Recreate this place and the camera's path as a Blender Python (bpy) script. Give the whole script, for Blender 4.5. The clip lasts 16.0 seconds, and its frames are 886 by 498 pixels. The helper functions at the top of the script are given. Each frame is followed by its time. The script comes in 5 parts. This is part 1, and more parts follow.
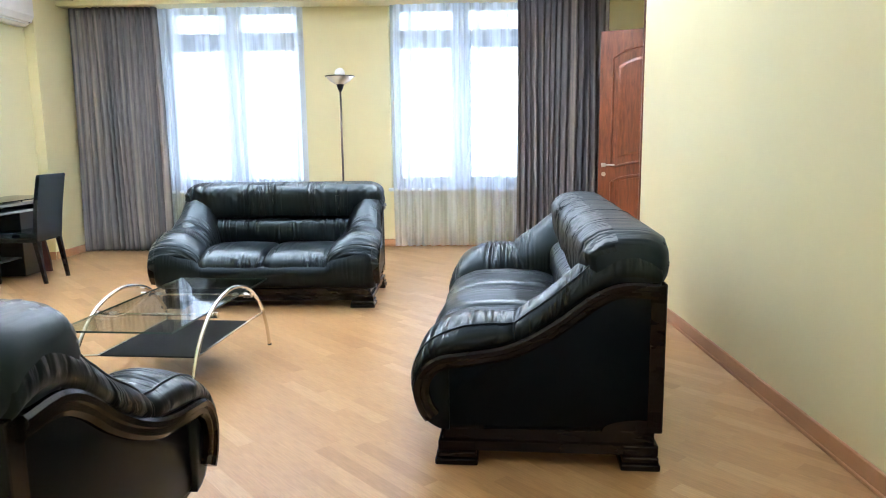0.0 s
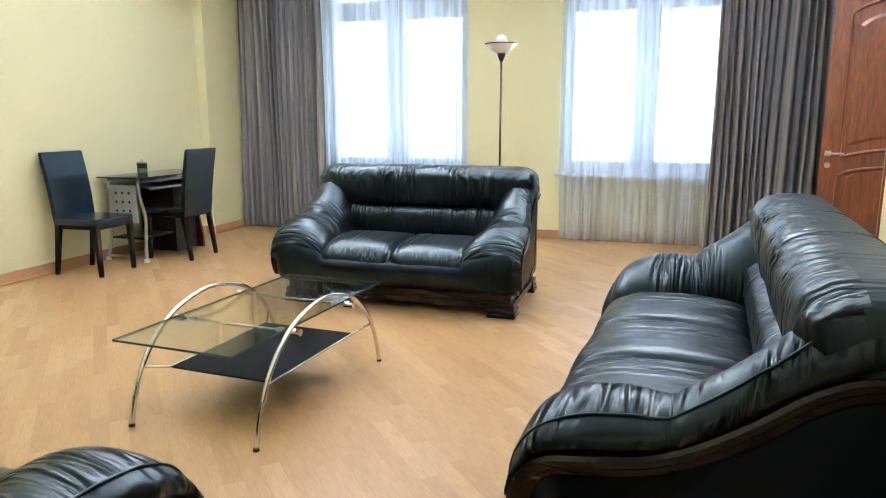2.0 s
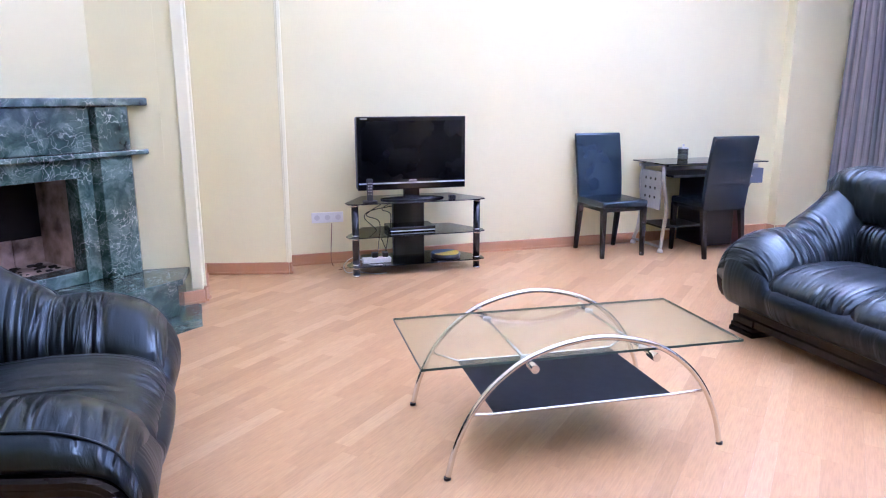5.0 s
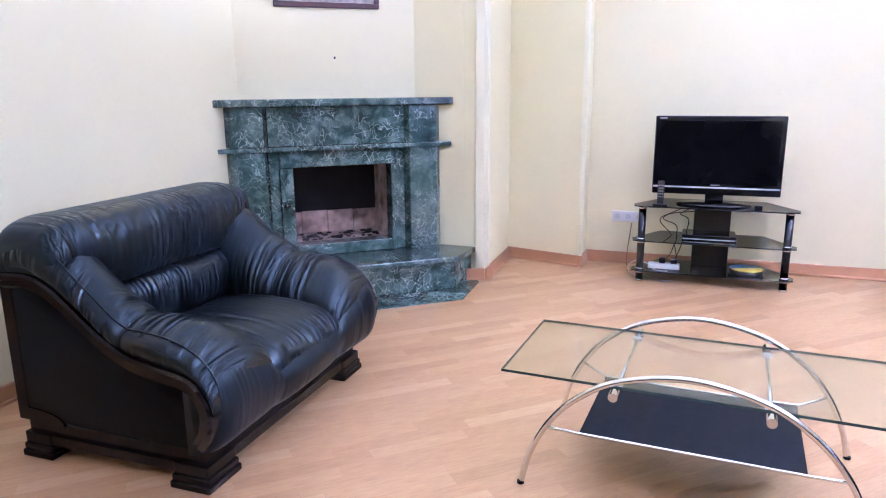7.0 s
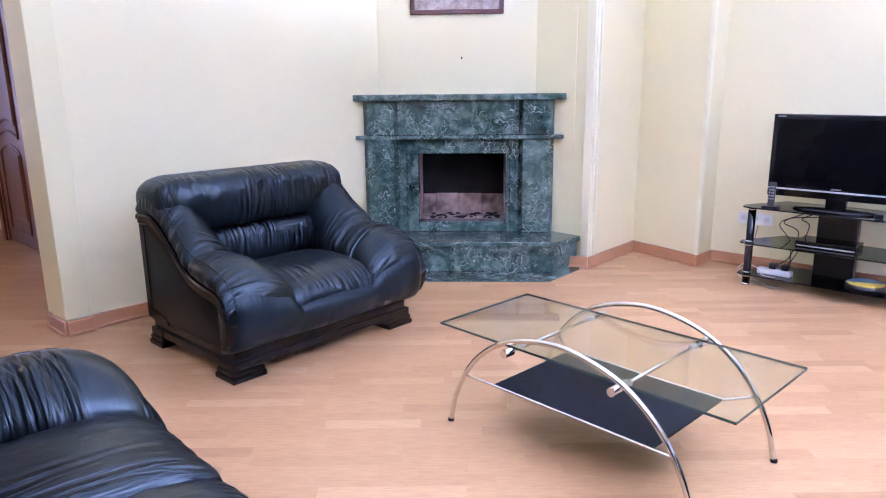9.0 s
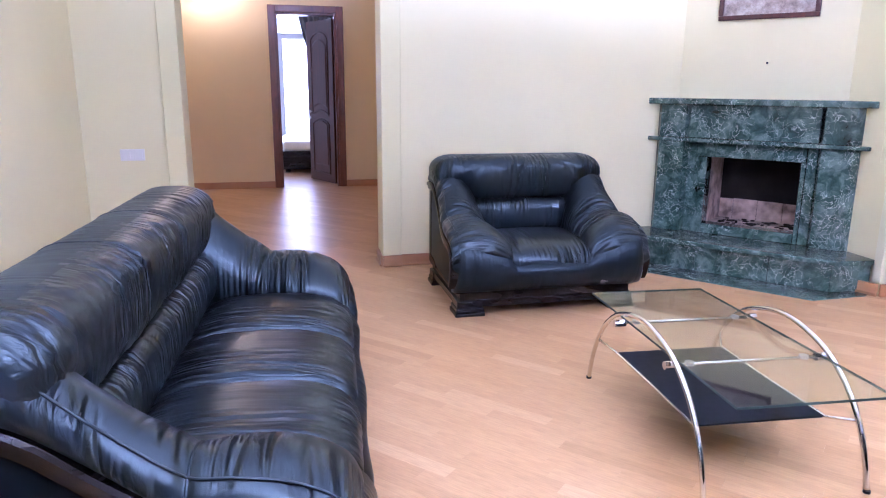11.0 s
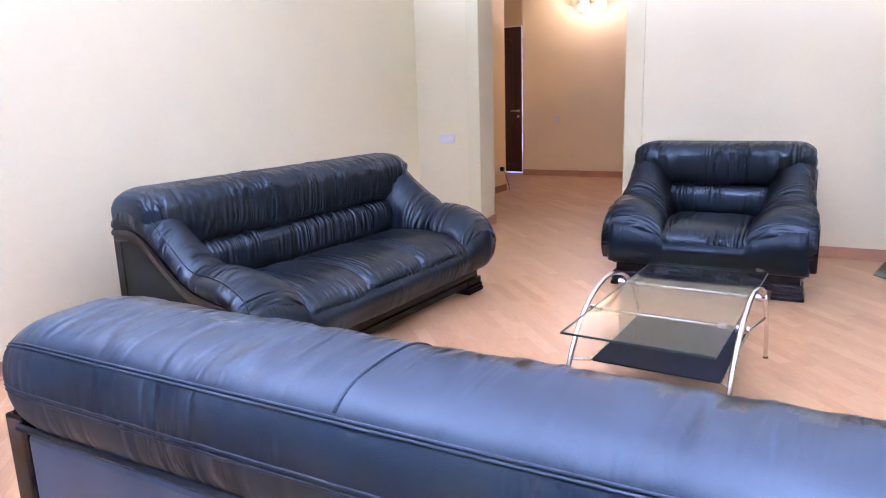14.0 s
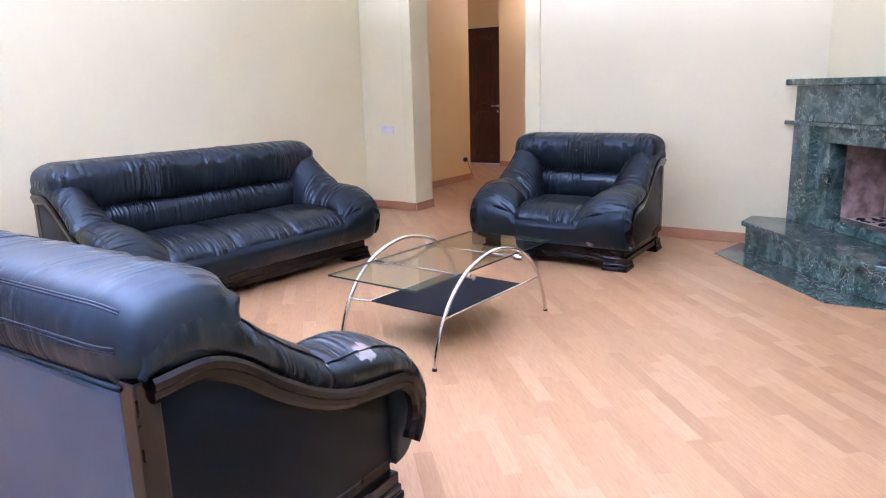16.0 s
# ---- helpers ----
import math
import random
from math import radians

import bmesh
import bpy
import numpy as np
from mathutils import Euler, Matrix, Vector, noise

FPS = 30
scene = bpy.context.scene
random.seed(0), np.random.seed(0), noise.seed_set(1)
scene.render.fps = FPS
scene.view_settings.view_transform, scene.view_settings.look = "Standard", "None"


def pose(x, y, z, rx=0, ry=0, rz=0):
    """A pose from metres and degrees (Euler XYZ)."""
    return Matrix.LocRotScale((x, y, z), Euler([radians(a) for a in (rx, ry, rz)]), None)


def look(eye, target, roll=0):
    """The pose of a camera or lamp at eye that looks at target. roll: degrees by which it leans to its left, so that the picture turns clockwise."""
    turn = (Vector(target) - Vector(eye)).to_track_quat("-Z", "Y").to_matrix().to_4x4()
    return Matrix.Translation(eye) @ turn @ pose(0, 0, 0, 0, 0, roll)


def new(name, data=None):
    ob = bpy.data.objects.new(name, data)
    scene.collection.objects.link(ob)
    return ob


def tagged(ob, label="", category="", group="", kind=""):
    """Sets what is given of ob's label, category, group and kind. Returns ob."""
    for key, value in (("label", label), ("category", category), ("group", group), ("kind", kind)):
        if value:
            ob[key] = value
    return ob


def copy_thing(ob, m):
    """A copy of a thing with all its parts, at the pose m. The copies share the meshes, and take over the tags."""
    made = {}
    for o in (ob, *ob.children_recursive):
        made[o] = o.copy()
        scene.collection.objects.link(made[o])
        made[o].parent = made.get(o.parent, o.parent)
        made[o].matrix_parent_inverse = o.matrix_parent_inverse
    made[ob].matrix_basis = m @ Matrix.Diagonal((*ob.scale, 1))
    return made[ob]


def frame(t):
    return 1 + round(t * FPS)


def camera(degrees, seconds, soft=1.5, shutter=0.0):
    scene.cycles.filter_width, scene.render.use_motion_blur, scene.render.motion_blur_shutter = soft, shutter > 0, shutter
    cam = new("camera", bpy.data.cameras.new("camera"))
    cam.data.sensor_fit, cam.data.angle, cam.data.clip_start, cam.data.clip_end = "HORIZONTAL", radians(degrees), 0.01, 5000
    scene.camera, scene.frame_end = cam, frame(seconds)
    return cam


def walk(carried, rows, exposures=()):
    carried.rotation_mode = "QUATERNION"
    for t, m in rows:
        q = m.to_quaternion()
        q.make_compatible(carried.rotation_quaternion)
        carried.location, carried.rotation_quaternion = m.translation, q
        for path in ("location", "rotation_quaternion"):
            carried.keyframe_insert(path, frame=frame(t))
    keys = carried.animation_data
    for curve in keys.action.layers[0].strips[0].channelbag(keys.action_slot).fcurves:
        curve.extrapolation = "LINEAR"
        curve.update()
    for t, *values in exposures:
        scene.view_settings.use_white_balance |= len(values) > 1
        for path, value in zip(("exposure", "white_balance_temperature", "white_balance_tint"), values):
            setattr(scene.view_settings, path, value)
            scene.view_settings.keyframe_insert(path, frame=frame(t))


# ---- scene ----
cam = camera(65.3, 16.0, soft=1.1)
PATH = [
    (0, (0.082, 0.119, 1.268), (0.017, 2.094, 0.958), -0.7),
    (0.5, (0.074, 0.365, 1.226), (0.044, 2.34, 0.911), 0.0),
    (1, (0.112, 0.592, 1.234), (0.002, 2.559, 0.889), 0.0),
    (1.5, (0.144, 0.813, 1.282), (-0.221, 2.744, 0.912), -0.0),
    (2, (0.199, 1.058, 1.28), (-0.379, 2.936, 0.907), 0.0),
    (2.5, (0.264, 1.285, 1.294), (-0.734, 2.976, 0.916), -0.1),
    (3, (0.342, 1.521, 1.307), (-0.933, 3.015, 0.929), -0.1),
    (3.2, (0.385, 1.618, 1.302), (-0.96, 3.049, 0.925), -0.0),
    (5.5, (0.909, 2.833, 1.341), (-1.022, 3.1, 0.892), -0.2),
    (6, (0.896, 3.098, 1.361), (-1.05, 3.033, 0.904), -0.3),
    (6.5, (0.922, 3.412, 1.369), (-0.984, 3.016, 0.912), -0.5),
    (7, (0.943, 3.73, 1.378), (-0.892, 3.077, 0.923), -0.5),
    (7.5, (0.928, 4.041, 1.399), (-0.837, 3.219, 0.939), -0.5),
    (8, (0.944, 4.401, 1.397), (-0.74, 3.424, 0.939), -0.5),
    (8.5, (0.887, 4.716, 1.381), (-0.69, 3.575, 0.921), -0.5),
    (9, (0.759, 5.043, 1.39), (-0.672, 3.725, 0.925), -0.6),
    (9.5, (0.637, 5.407, 1.408), (-0.564, 3.878, 0.938), -0.6),
    (9.8, (0.524, 5.585, 1.413), (-0.481, 3.924, 0.933), -0.9),
    (10, (0.48, 5.698, 1.399), (-0.412, 3.972, 0.924), -0.6),
    (12.3, (-0.762, 6.657, 1.399), (-0.51, 4.726, 0.941), -1.4),
    (12.5, (-0.966, 6.721, 1.397), (-0.574, 4.813, 0.942), -1.9),
    (13, (-1.333, 6.789, 1.387), (-0.675, 4.955, 0.935), -1.9),
    (13.5, (-1.697, 6.852, 1.357), (-0.883, 5.081, 0.909), -1.9),
    (14, (-2.019, 6.858, 1.327), (-1.081, 5.147, 0.888), -1.8),
    (14.5, (-2.375, 6.879, 1.34), (-1.33, 5.231, 0.901), -1.8),
    (15, (-2.763, 6.931, 1.355), (-1.659, 5.323, 0.912), -1.8),
    (15.2, (-2.908, 6.91, 1.333), (-1.793, 5.309, 0.893), -1.8),
    (15.5, (-3.144, 6.912, 1.335), (-2.028, 5.313, 0.889), -1.8),
    (16, (-3.537, 6.908, 1.303), (-2.461, 5.282, 0.855), -1.6),
]
# stops, kelvin and tint: the clip's camera turns cooler as it leaves the windows
EXPOSURES = [(0, 0.13, 5550, 14), (1.0, 0.12, 5450, 11), (2.6, -0.12, 5750, 14), (3.2, 0.03, 5650, 20), (5.3, 0.36, 4660, 42), (10.2, 0.38, 4740, 44), (12.3, 0.17, 4780, 46), (13.4, 0.33, 4850, 47), (16, 0.32, 4880, 42)]
walk(cam, [(t, look(eye, target, roll)) for t, eye, target, roll in PATH], EXPOSURES)

# ---- light ----
world = bpy.data.worlds.new("world")
scene.world = world
world.use_nodes = True
sky = world.node_tree.nodes.new("ShaderNodeTexSky")
sky.sky_type, sky.sun_disc, sky.sun_elevation, sky.sun_rotation = "NISHITA", False, radians(48), radians(200)
world.node_tree.links.new(sky.outputs[0], world.node_tree.nodes["Background"].inputs[0])
world.node_tree.nodes["Background"].inputs[1].default_value = 0.12


def area_lamp(name, m, w, h, power, colour, spread=180):
    data = bpy.data.lights.new(name, "AREA")
    data.shape, data.size, data.size_y, data.energy, data.color = "RECTANGLE", w, h, power, colour
    data.spread = radians(spread)
    ob = new(name, data)
    ob.matrix_world = m
    return ob


DAY = (0.93, 0.97, 1.0)
# two added lamps inside the windows stand in for daylight, aimed up
area_lamp("window_daylight", pose(-2.62, 8.00, 1.62, 124, 0, 180), 1.48, 0.5, 350, DAY, 66)
area_lamp("window_daylight", pose(-0.06, 8.00, 1.62, 124, 0, 180), 1.35, 0.5, 285, DAY, 66)

# ---- materials ----


def shader(name, base=(0.5, 0.5, 0.5), rough=0.5, metal=0.0, **more):
    mat = bpy.data.materials.new(name)
    mat.use_nodes = True
    b = mat.node_tree.nodes["Principled BSDF"]
    b.inputs["Base Color"].default_value = (*base, 1)
    b.inputs["Roughness"].default_value, b.inputs["Metallic"].default_value = rough, metal
    for key, value in more.items():
        b.inputs[key.replace("_", " ")].default_value = value
    return mat, mat.node_tree, b


def node(tree, kind, **inputs):
    n = tree.nodes.new(kind)
    for key, value in inputs.items():
        n.inputs[key].default_value = value
    return n


def coords(tree, scale=(1, 1, 1), turn=(0, 0, 0), kind="Object"):
    c, m = tree.nodes.new("ShaderNodeTexCoord"), tree.nodes.new("ShaderNodeMapping")
    m.inputs["Scale"].default_value, m.inputs["Rotation"].default_value = scale, turn
    tree.links.new(c.outputs[kind], m.inputs[0])
    return m.outputs[0]


def ramp(tree, fac, stops):
    r = tree.nodes.new("ShaderNodeValToRGB")
    while len(r.color_ramp.elements) < len(stops):
        r.color_ramp.elements.new(0.5)
    for e, (p, c) in zip(r.color_ramp.elements, stops):
        e.position, e.color = p, (*c, 1)
    tree.links.new(fac, r.inputs[0])
    return r.outputs[0]


def bump(tree, b, height, strength=0.2, distance=0.01):
    n = node(tree, "ShaderNodeBump", Strength=strength, Distance=distance)
    tree.links.new(height, n.inputs["Height"])
    tree.links.new(n.outputs[0], b.inputs["Normal"])
    return n


def noise_tex(tree, vector, scale, detail=3.0, rough=0.5, distortion=0.0):
    n = node(tree, "ShaderNodeTexNoise", Scale=scale, Detail=detail, Roughness=rough, Distortion=distortion)
    tree.links.new(vector, n.inputs["Vector"])
    return n.outputs["Fac"]


def mottled(name, dark, light, scale, rough, grain=60.0, strength=0.08, stretch=(1, 1, 1), metal=0.0, kind="Object", **more):
    """A surface with slow stains and a fine grain."""
    mat, tree, b = shader(name, light, rough, metal, **more)
    v = coords(tree, stretch, kind=kind)
    big = noise_tex(tree, v, scale, 4)
    tree.links.new(ramp(tree, big, [(0.3, dark), (0.7, light)]), b.inputs["Base Color"])
    bump(tree, b, noise_tex(tree, v, grain, 2), strength, 0.003)
    return mat


def painted_wall(name, colour):
    mat, tree, b = shader(name, colour, 0.55)
    v = coords(tree, kind="Object")
    dark = tuple(c * 0.95 for c in colour)
    tree.links.new(ramp(tree, noise_tex(tree, v, 1.3, 5), [(0.3, dark), (0.7, colour)]), b.inputs["Base Color"])
    bump(tree, b, noise_tex(tree, coords(tree, (1, 1, 0.25)), 90, 3), 0.12, 0.003)
    return mat


WALL = painted_wall("cream_paint", (0.81, 0.755, 0.46))
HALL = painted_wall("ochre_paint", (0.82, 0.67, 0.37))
# more saturated than HALL, for the hall's east wall only
OCHRE = painted_wall("saturated_ochre", (0.88, 0.66, 0.27))
TRIM = painted_wall("pale_trim_paint", (0.76, 0.72, 0.42))
PALE = painted_wall("white_trim_paint", (0.83, 0.80, 0.56))
CEIL = painted_wall("ceiling_paint", (0.87, 0.86, 0.82))
WHITE = mottled("white_plastic", (0.72, 0.72, 0.70), (0.8, 0.8, 0.78), 6, 0.35)
FRAME = mottled("white_window_frame", (0.70, 0.75, 0.80), (0.77, 0.82, 0.87), 4, 0.35)


def leather(name, base, light, rough, crease=0.0, worn=(), freq=16.0, gloss=0.32):
    """Black hide: fine grain, paler rubbed areas and, on cushions, sharp folds that run across the cushion's length (u)."""
    mat, tree, b = shader(name, base, rough)
    b.inputs["Specular IOR Level"].default_value = gloss
    b.inputs["Specular Tint"].default_value = (0.71, 0.915, 1.0, 1)
    v = coords(tree)
    hide = ramp(tree, noise_tex(tree, v, 6, 5), [(0.4, base), (0.75, light)])
    tree.links.new(hide, b.inputs["Base Color"])
    for place, size in worn:
        far = node(tree, "ShaderNodeVectorMath")
        far.operation = "DISTANCE"
        far.inputs[1].default_value = place
        tree.links.new(v, far.inputs[0])
        ragged = node(tree, "ShaderNodeMath")
        ragged.operation = "MULTIPLY_ADD"
        ragged.inputs[1].default_value = -0.06
        tree.links.new(noise_tex(tree, v, 40, 4), ragged.inputs[0])
        tree.links.new(far.outputs["Value"], ragged.inputs[2])
        bare = ramp(tree, ragged.outputs[0], [(size - 0.032, (1, 1, 1)), (size - 0.027, (0, 0, 0))])
        mix = tree.nodes.new("ShaderNodeMix")
        mix.data_type = "RGBA"
        tree.links.new(bare, mix.inputs["Factor"])
        tree.links.new(hide, mix.inputs["A"])
        mix.inputs["B"].default_value = (0.27, 0.25, 0.24, 1)
        tree.links.new(mix.outputs["Result"], b.inputs["Base Color"])
        hide = mix.outputs["Result"]
    r = node(tree, "ShaderNodeMapRange")
    r.inputs["To Min"].default_value, r.inputs["To Max"].default_value = rough - 0.04, rough + 0.04
    tree.links.new(noise_tex(tree, v, 7, 4), r.inputs[0])
    tree.links.new(r.outputs[0], b.inputs["Roughness"])
    grain = node(tree, "ShaderNodeTexVoronoi", Scale=380)
    tree.links.new(v, grain.inputs["Vector"])
    last = node(tree, "ShaderNodeBump", Strength=0.10, Distance=0.001)
    tree.links.new(grain.outputs["Distance"], last.inputs["Height"])
    if crease:
        for stretch, depth, lo, sharp in (((freq, 1.5, 1.0), 0.022, 0.38, 0.17), ((freq * 2.6, 7.0, 1.0), 0.005, 0.45, 0.2), ((freq * 5.0, 20.0, 1.0), 0.0010, 0.40, 0.25)):
            soft = noise_tex(tree, coords(tree, stretch, (0, 0, 0), "UV"), 1.0, 1.0, 0.4, 0.6)
            off, width = node(tree, "ShaderNodeMath"), node(tree, "ShaderNodeMath")
            off.operation, width.operation = "SUBTRACT", "ABSOLUTE"
            off.inputs[1].default_value = 0.5
            tree.links.new(soft, off.inputs[0])
            tree.links.new(off.outputs[0], width.inputs[0])
            fold = node(tree, "ShaderNodeMapRange")
            fold.interpolation_type = "SMOOTHSTEP"
            fold.inputs["From Min"].default_value, fold.inputs["From Max"].default_value = 0.0, sharp
            tree.links.new(width.outputs[0], fold.inputs[0])
            mask = ramp(tree, noise_tex(tree, coords(tree, (1, 1, 1), (0, 0, 0), "UV"), 3.1, 2), [(lo + 0.04, (0.05, 0.05, 0.05)), (lo + 0.2, (1, 1, 1))])
            n = node(tree, "ShaderNodeBump", Distance=depth)
            times = node(tree, "ShaderNodeMath")
            times.operation = "MULTIPLY"
            times.inputs[1].default_value = crease
            tree.links.new(mask, times.inputs[0])
            tree.links.new(times.outputs[0], n.inputs["Strength"])
            tree.links.new(fold.outputs[0], n.inputs["Height"])
            tree.links.new(last.outputs[0], n.inputs["Normal"])
            last = n
    tree.links.new(last.outputs[0], b.inputs["Normal"])
    return mat


INK, WORN_INK = (0.0035, 0.0050, 0.0065), (0.007, 0.0095, 0.012)
LEATHER = leather("black_leather", INK, WORN_INK, 0.31, 0.95, gloss=0.35)
SCUFFED = leather("scuffed_black_leather", INK, WORN_INK, 0.315, 0.95, [((-0.84, -0.272, 0.568), 0.034)], gloss=0.35)
SATIN = leather("satin_black_leather", (0.004, 0.006, 0.008), (0.007, 0.010, 0.013), 0.34, 0.16, gloss=0.16)
TORN = leather("torn_satin_black_leather", (0.004, 0.006, 0.008), (0.007, 0.010, 0.013), 0.34, 0.16, [((0.345, -0.52, 0.18), 0.036)], gloss=0.16)
# smoother hide, with the windows' bluish light mixed into its colour
LITHIDE = leather("smooth_lit_leather", (0.008, 0.013, 0.019), (0.013, 0.020, 0.028), 0.46, 0.28)
# much paler and bluer: window sheen on the sofa backs, painted into the colour
SHEENHIDE = leather("sheen_painted_leather", (0.055, 0.077, 0.118), (0.068, 0.094, 0.140), 0.42, gloss=0.55)
PANEL = leather("black_panel_leather", (0.002, 0.003, 0.0045), (0.004, 0.0055, 0.0075), 0.36, gloss=0.07)
CHAIRHIDE = leather("black_leatherette", (0.004, 0.007, 0.011), (0.007, 0.012, 0.018), 0.24, gloss=0.4)
LACQUER = mottled("black_lacquered_wood", (0.004, 0.003, 0.003), (0.009, 0.0065, 0.006), 5, 0.19, 30, 0.05, (1, 1, 4), Specular_IOR_Level=0.2)
BRONZE = mottled("dark_bronze", (0.035, 0.026, 0.02), (0.07, 0.05, 0.035), 15, 0.35, 90, 0.03, metal=0.7)
FELT = mottled("black_shelf_cloth", (0.004, 0.004, 0.006), (0.008, 0.008, 0.011), 30, 0.85, 300, 0.02, Specular_IOR_Level=0.15)
BLACK = mottled("black_plastic", (0.004, 0.004, 0.0045), (0.008, 0.008, 0.009), 9, 0.32, Specular_IOR_Level=0.3)
GLOSS = mottled("gloss_black", (0.003, 0.003, 0.0035), (0.005, 0.005, 0.006), 5, 0.08, 40, 0.0, Specular_IOR_Level=0.3)
CHROME = mottled("chrome", (0.70, 0.70, 0.70), (0.80, 0.80, 0.80), 20, 0.10, 200, 0.01, metal=1.0)
STEEL = mottled("satin_steel", (0.45, 0.45, 0.44), (0.6, 0.6, 0.58), 20, 0.3, 200, 0.02, metal=1.0)
GOLD = mottled("aged_brass", (0.30, 0.22, 0.10), (0.5, 0.38, 0.18), 15, 0.3, 90, 0.03, metal=1.0)


def wood(name, dark, light, rough, turn=(0, 0, 0)):
    mat, tree, b = shader(name, light, rough)
    v = coords(tree, (7, 7, 0.9), turn)
    g = noise_tex(tree, v, 5, 6, 0.6, 0.8)
    tree.links.new(ramp(tree, g, [(0.3, dark), (0.65, light)]), b.inputs["Base Color"])
    bump(tree, b, g, 0.06, 0.003)
    return mat


DOOR = wood("mahogany", (0.07, 0.018, 0.007), (0.17, 0.05, 0.018), 0.32)
DARKDOOR = wood("dark_mahogany", (0.03, 0.007, 0.005), (0.07, 0.016, 0.01), 0.35)
SKIRT = mottled("skirting_wood", (0.36, 0.18, 0.08), (0.45, 0.235, 0.11), 3, 0.4, 40, 0.04)


def floor_material(name, per):
    mat, tree, b = shader(name, (0.5, 0.3, 0.18), 0.28)
    info = tree.nodes.new("ShaderNodeObjectInfo" if per == "object" else "ShaderNodeNewGeometry")
    rnd = info.outputs["Random" if per == "object" else "Random Per Island"]
    base = ramp(tree, rnd, [(0.0, (0.41, 0.238, 0.10)), (0.15, (0.455, 0.27, 0.118)), (0.8, (0.50, 0.305, 0.138)), (1.0, (0.55, 0.352, 0.175))])
    turned = coords(tree, (1, 1, 1), (0, 0, 0 if per == "object" else -FLOOR_TURN))
    m = node(tree, "ShaderNodeMapping", Scale=(1.2, 14, 1))
    tree.links.new(turned, m.inputs[0])
    v = m.outputs[0]
    g = noise_tex(tree, v, 9, 5, 0.6, 0.5)
    shade = ramp(tree, g, [(0.3, (0.82, 0.80, 0.78)), (0.7, (1.05, 1.05, 1.05))])
    mix = tree.nodes.new("ShaderNodeMix")
    mix.data_type, mix.blend_type = "RGBA", "MULTIPLY"
    mix.inputs["Factor"].default_value = 1.0
    tree.links.new(base, mix.inputs["A"])
    tree.links.new(shade, mix.inputs["B"])
    tree.links.new(mix.outputs["Result"], b.inputs["Base Color"])
    r = node(tree, "ShaderNodeMapRange")
    r.inputs["To Min"].default_value, r.inputs["To Max"].default_value = 0.285, 0.40
    tree.links.new(noise_tex(tree, coords(tree), 2.5, 5), r.inputs[0])
    tree.links.new(r.outputs[0], b.inputs["Roughness"])
    bump(tree, b, g, 0.03, 0.002)
    return mat


FLOOR_TURN = radians(-47)
STRIP = floor_material("oak_strip", "object")
STRIPS = floor_material("oak_strips", "island")


def marble(name):
    mat, tree, b = shader(name, (0.05, 0.1, 0.09), 0.14)
    v = coords(tree)
    warp = node(tree, "ShaderNodeTexNoise", Scale=5.0, Detail=6.0)
    tree.links.new(v, warp.inputs["Vector"])
    add = node(tree, "ShaderNodeVectorMath")
    add.operation = "MULTIPLY_ADD"
    tree.links.new(warp.outputs["Color"], add.inputs[0])
    add.inputs[1].default_value = (0.35, 0.35, 0.35)
    tree.links.new(v, add.inputs[2])
    cloud = ramp(tree, noise_tex(tree, add.outputs[0], 9, 8, 0.65), [(0.3, (0.006, 0.017, 0.013)), (0.48, (0.034, 0.066, 0.054)), (0.72, (0.15, 0.20, 0.17))])
    cell = node(tree, "ShaderNodeTexVoronoi", Scale=21.0)
    cell.feature = "DISTANCE_TO_EDGE"
    tree.links.new(add.outputs[0], cell.inputs["Vector"])
    vein = ramp(tree, cell.outputs["Distance"], [(0.0, (1, 1, 1)), (0.035, (0, 0, 0))])
    gate = ramp(tree, noise_tex(tree, v, 6, 3), [(0.42, (0, 0, 0)), (0.58, (0.8, 0.8, 0.8))])
    both = tree.nodes.new("ShaderNodeMath")
    both.operation = "MULTIPLY"
    tree.links.new(vein, both.inputs[0])
    tree.links.new(gate, both.inputs[1])
    mix = tree.nodes.new("ShaderNodeMix")
    mix.data_type = "RGBA"
    tree.links.new(both.outputs[0], mix.inputs["Factor"])
    tree.links.new(cloud, mix.inputs["A"])
    mix.inputs["B"].default_value = (0.55, 0.60, 0.53, 1)
    tree.links.new(mix.outputs["Result"], b.inputs["Base Color"])
    return mat


MARBLE = marble("green_marble")


def pane_material(name, tint, gloss_rough=0.02):
    """Thin glass: clear, with a Fresnel gloss on top."""
    mat = bpy.data.materials.new(name)
    mat.use_nodes = True
    tree = mat.node_tree
    tree.nodes.clear()
    out, mix = tree.nodes.new("ShaderNodeOutputMaterial"), tree.nodes.new("ShaderNodeMixShader")
    clear, gloss = node(tree, "ShaderNodeBsdfTransparent", Color=(*tint, 1)), node(tree, "ShaderNodeBsdfGlossy", Roughness=gloss_rough)
    w = node(tree, "ShaderNodeLayerWeight", Blend=0.5)
    p = node(tree, "ShaderNodeMath")
    p.operation = "POWER"
    p.inputs[1].default_value = 5.0
    f = node(tree, "ShaderNodeMapRange")
    f.inputs["To Min"].default_value = 0.04
    tree.links.new(w.outputs["Facing"], p.inputs[0])
    tree.links.new(p.outputs[0], f.inputs[0])
    for a, z in ((f.outputs[0], mix.inputs[0]), (clear.outputs[0], mix.inputs[1]), (gloss.outputs[0], mix.inputs[2]), (mix.outputs[0], out.inputs[0])):
        tree.links.new(a, z)
    return mat


PANE = pane_material("window_glass", (0.95, 0.97, 0.97))
TABLE_GLASS = pane_material("table_glass", (0.93, 0.955, 0.92))
SMOKED = pane_material("smoked_glass", (0.22, 0.25, 0.25))
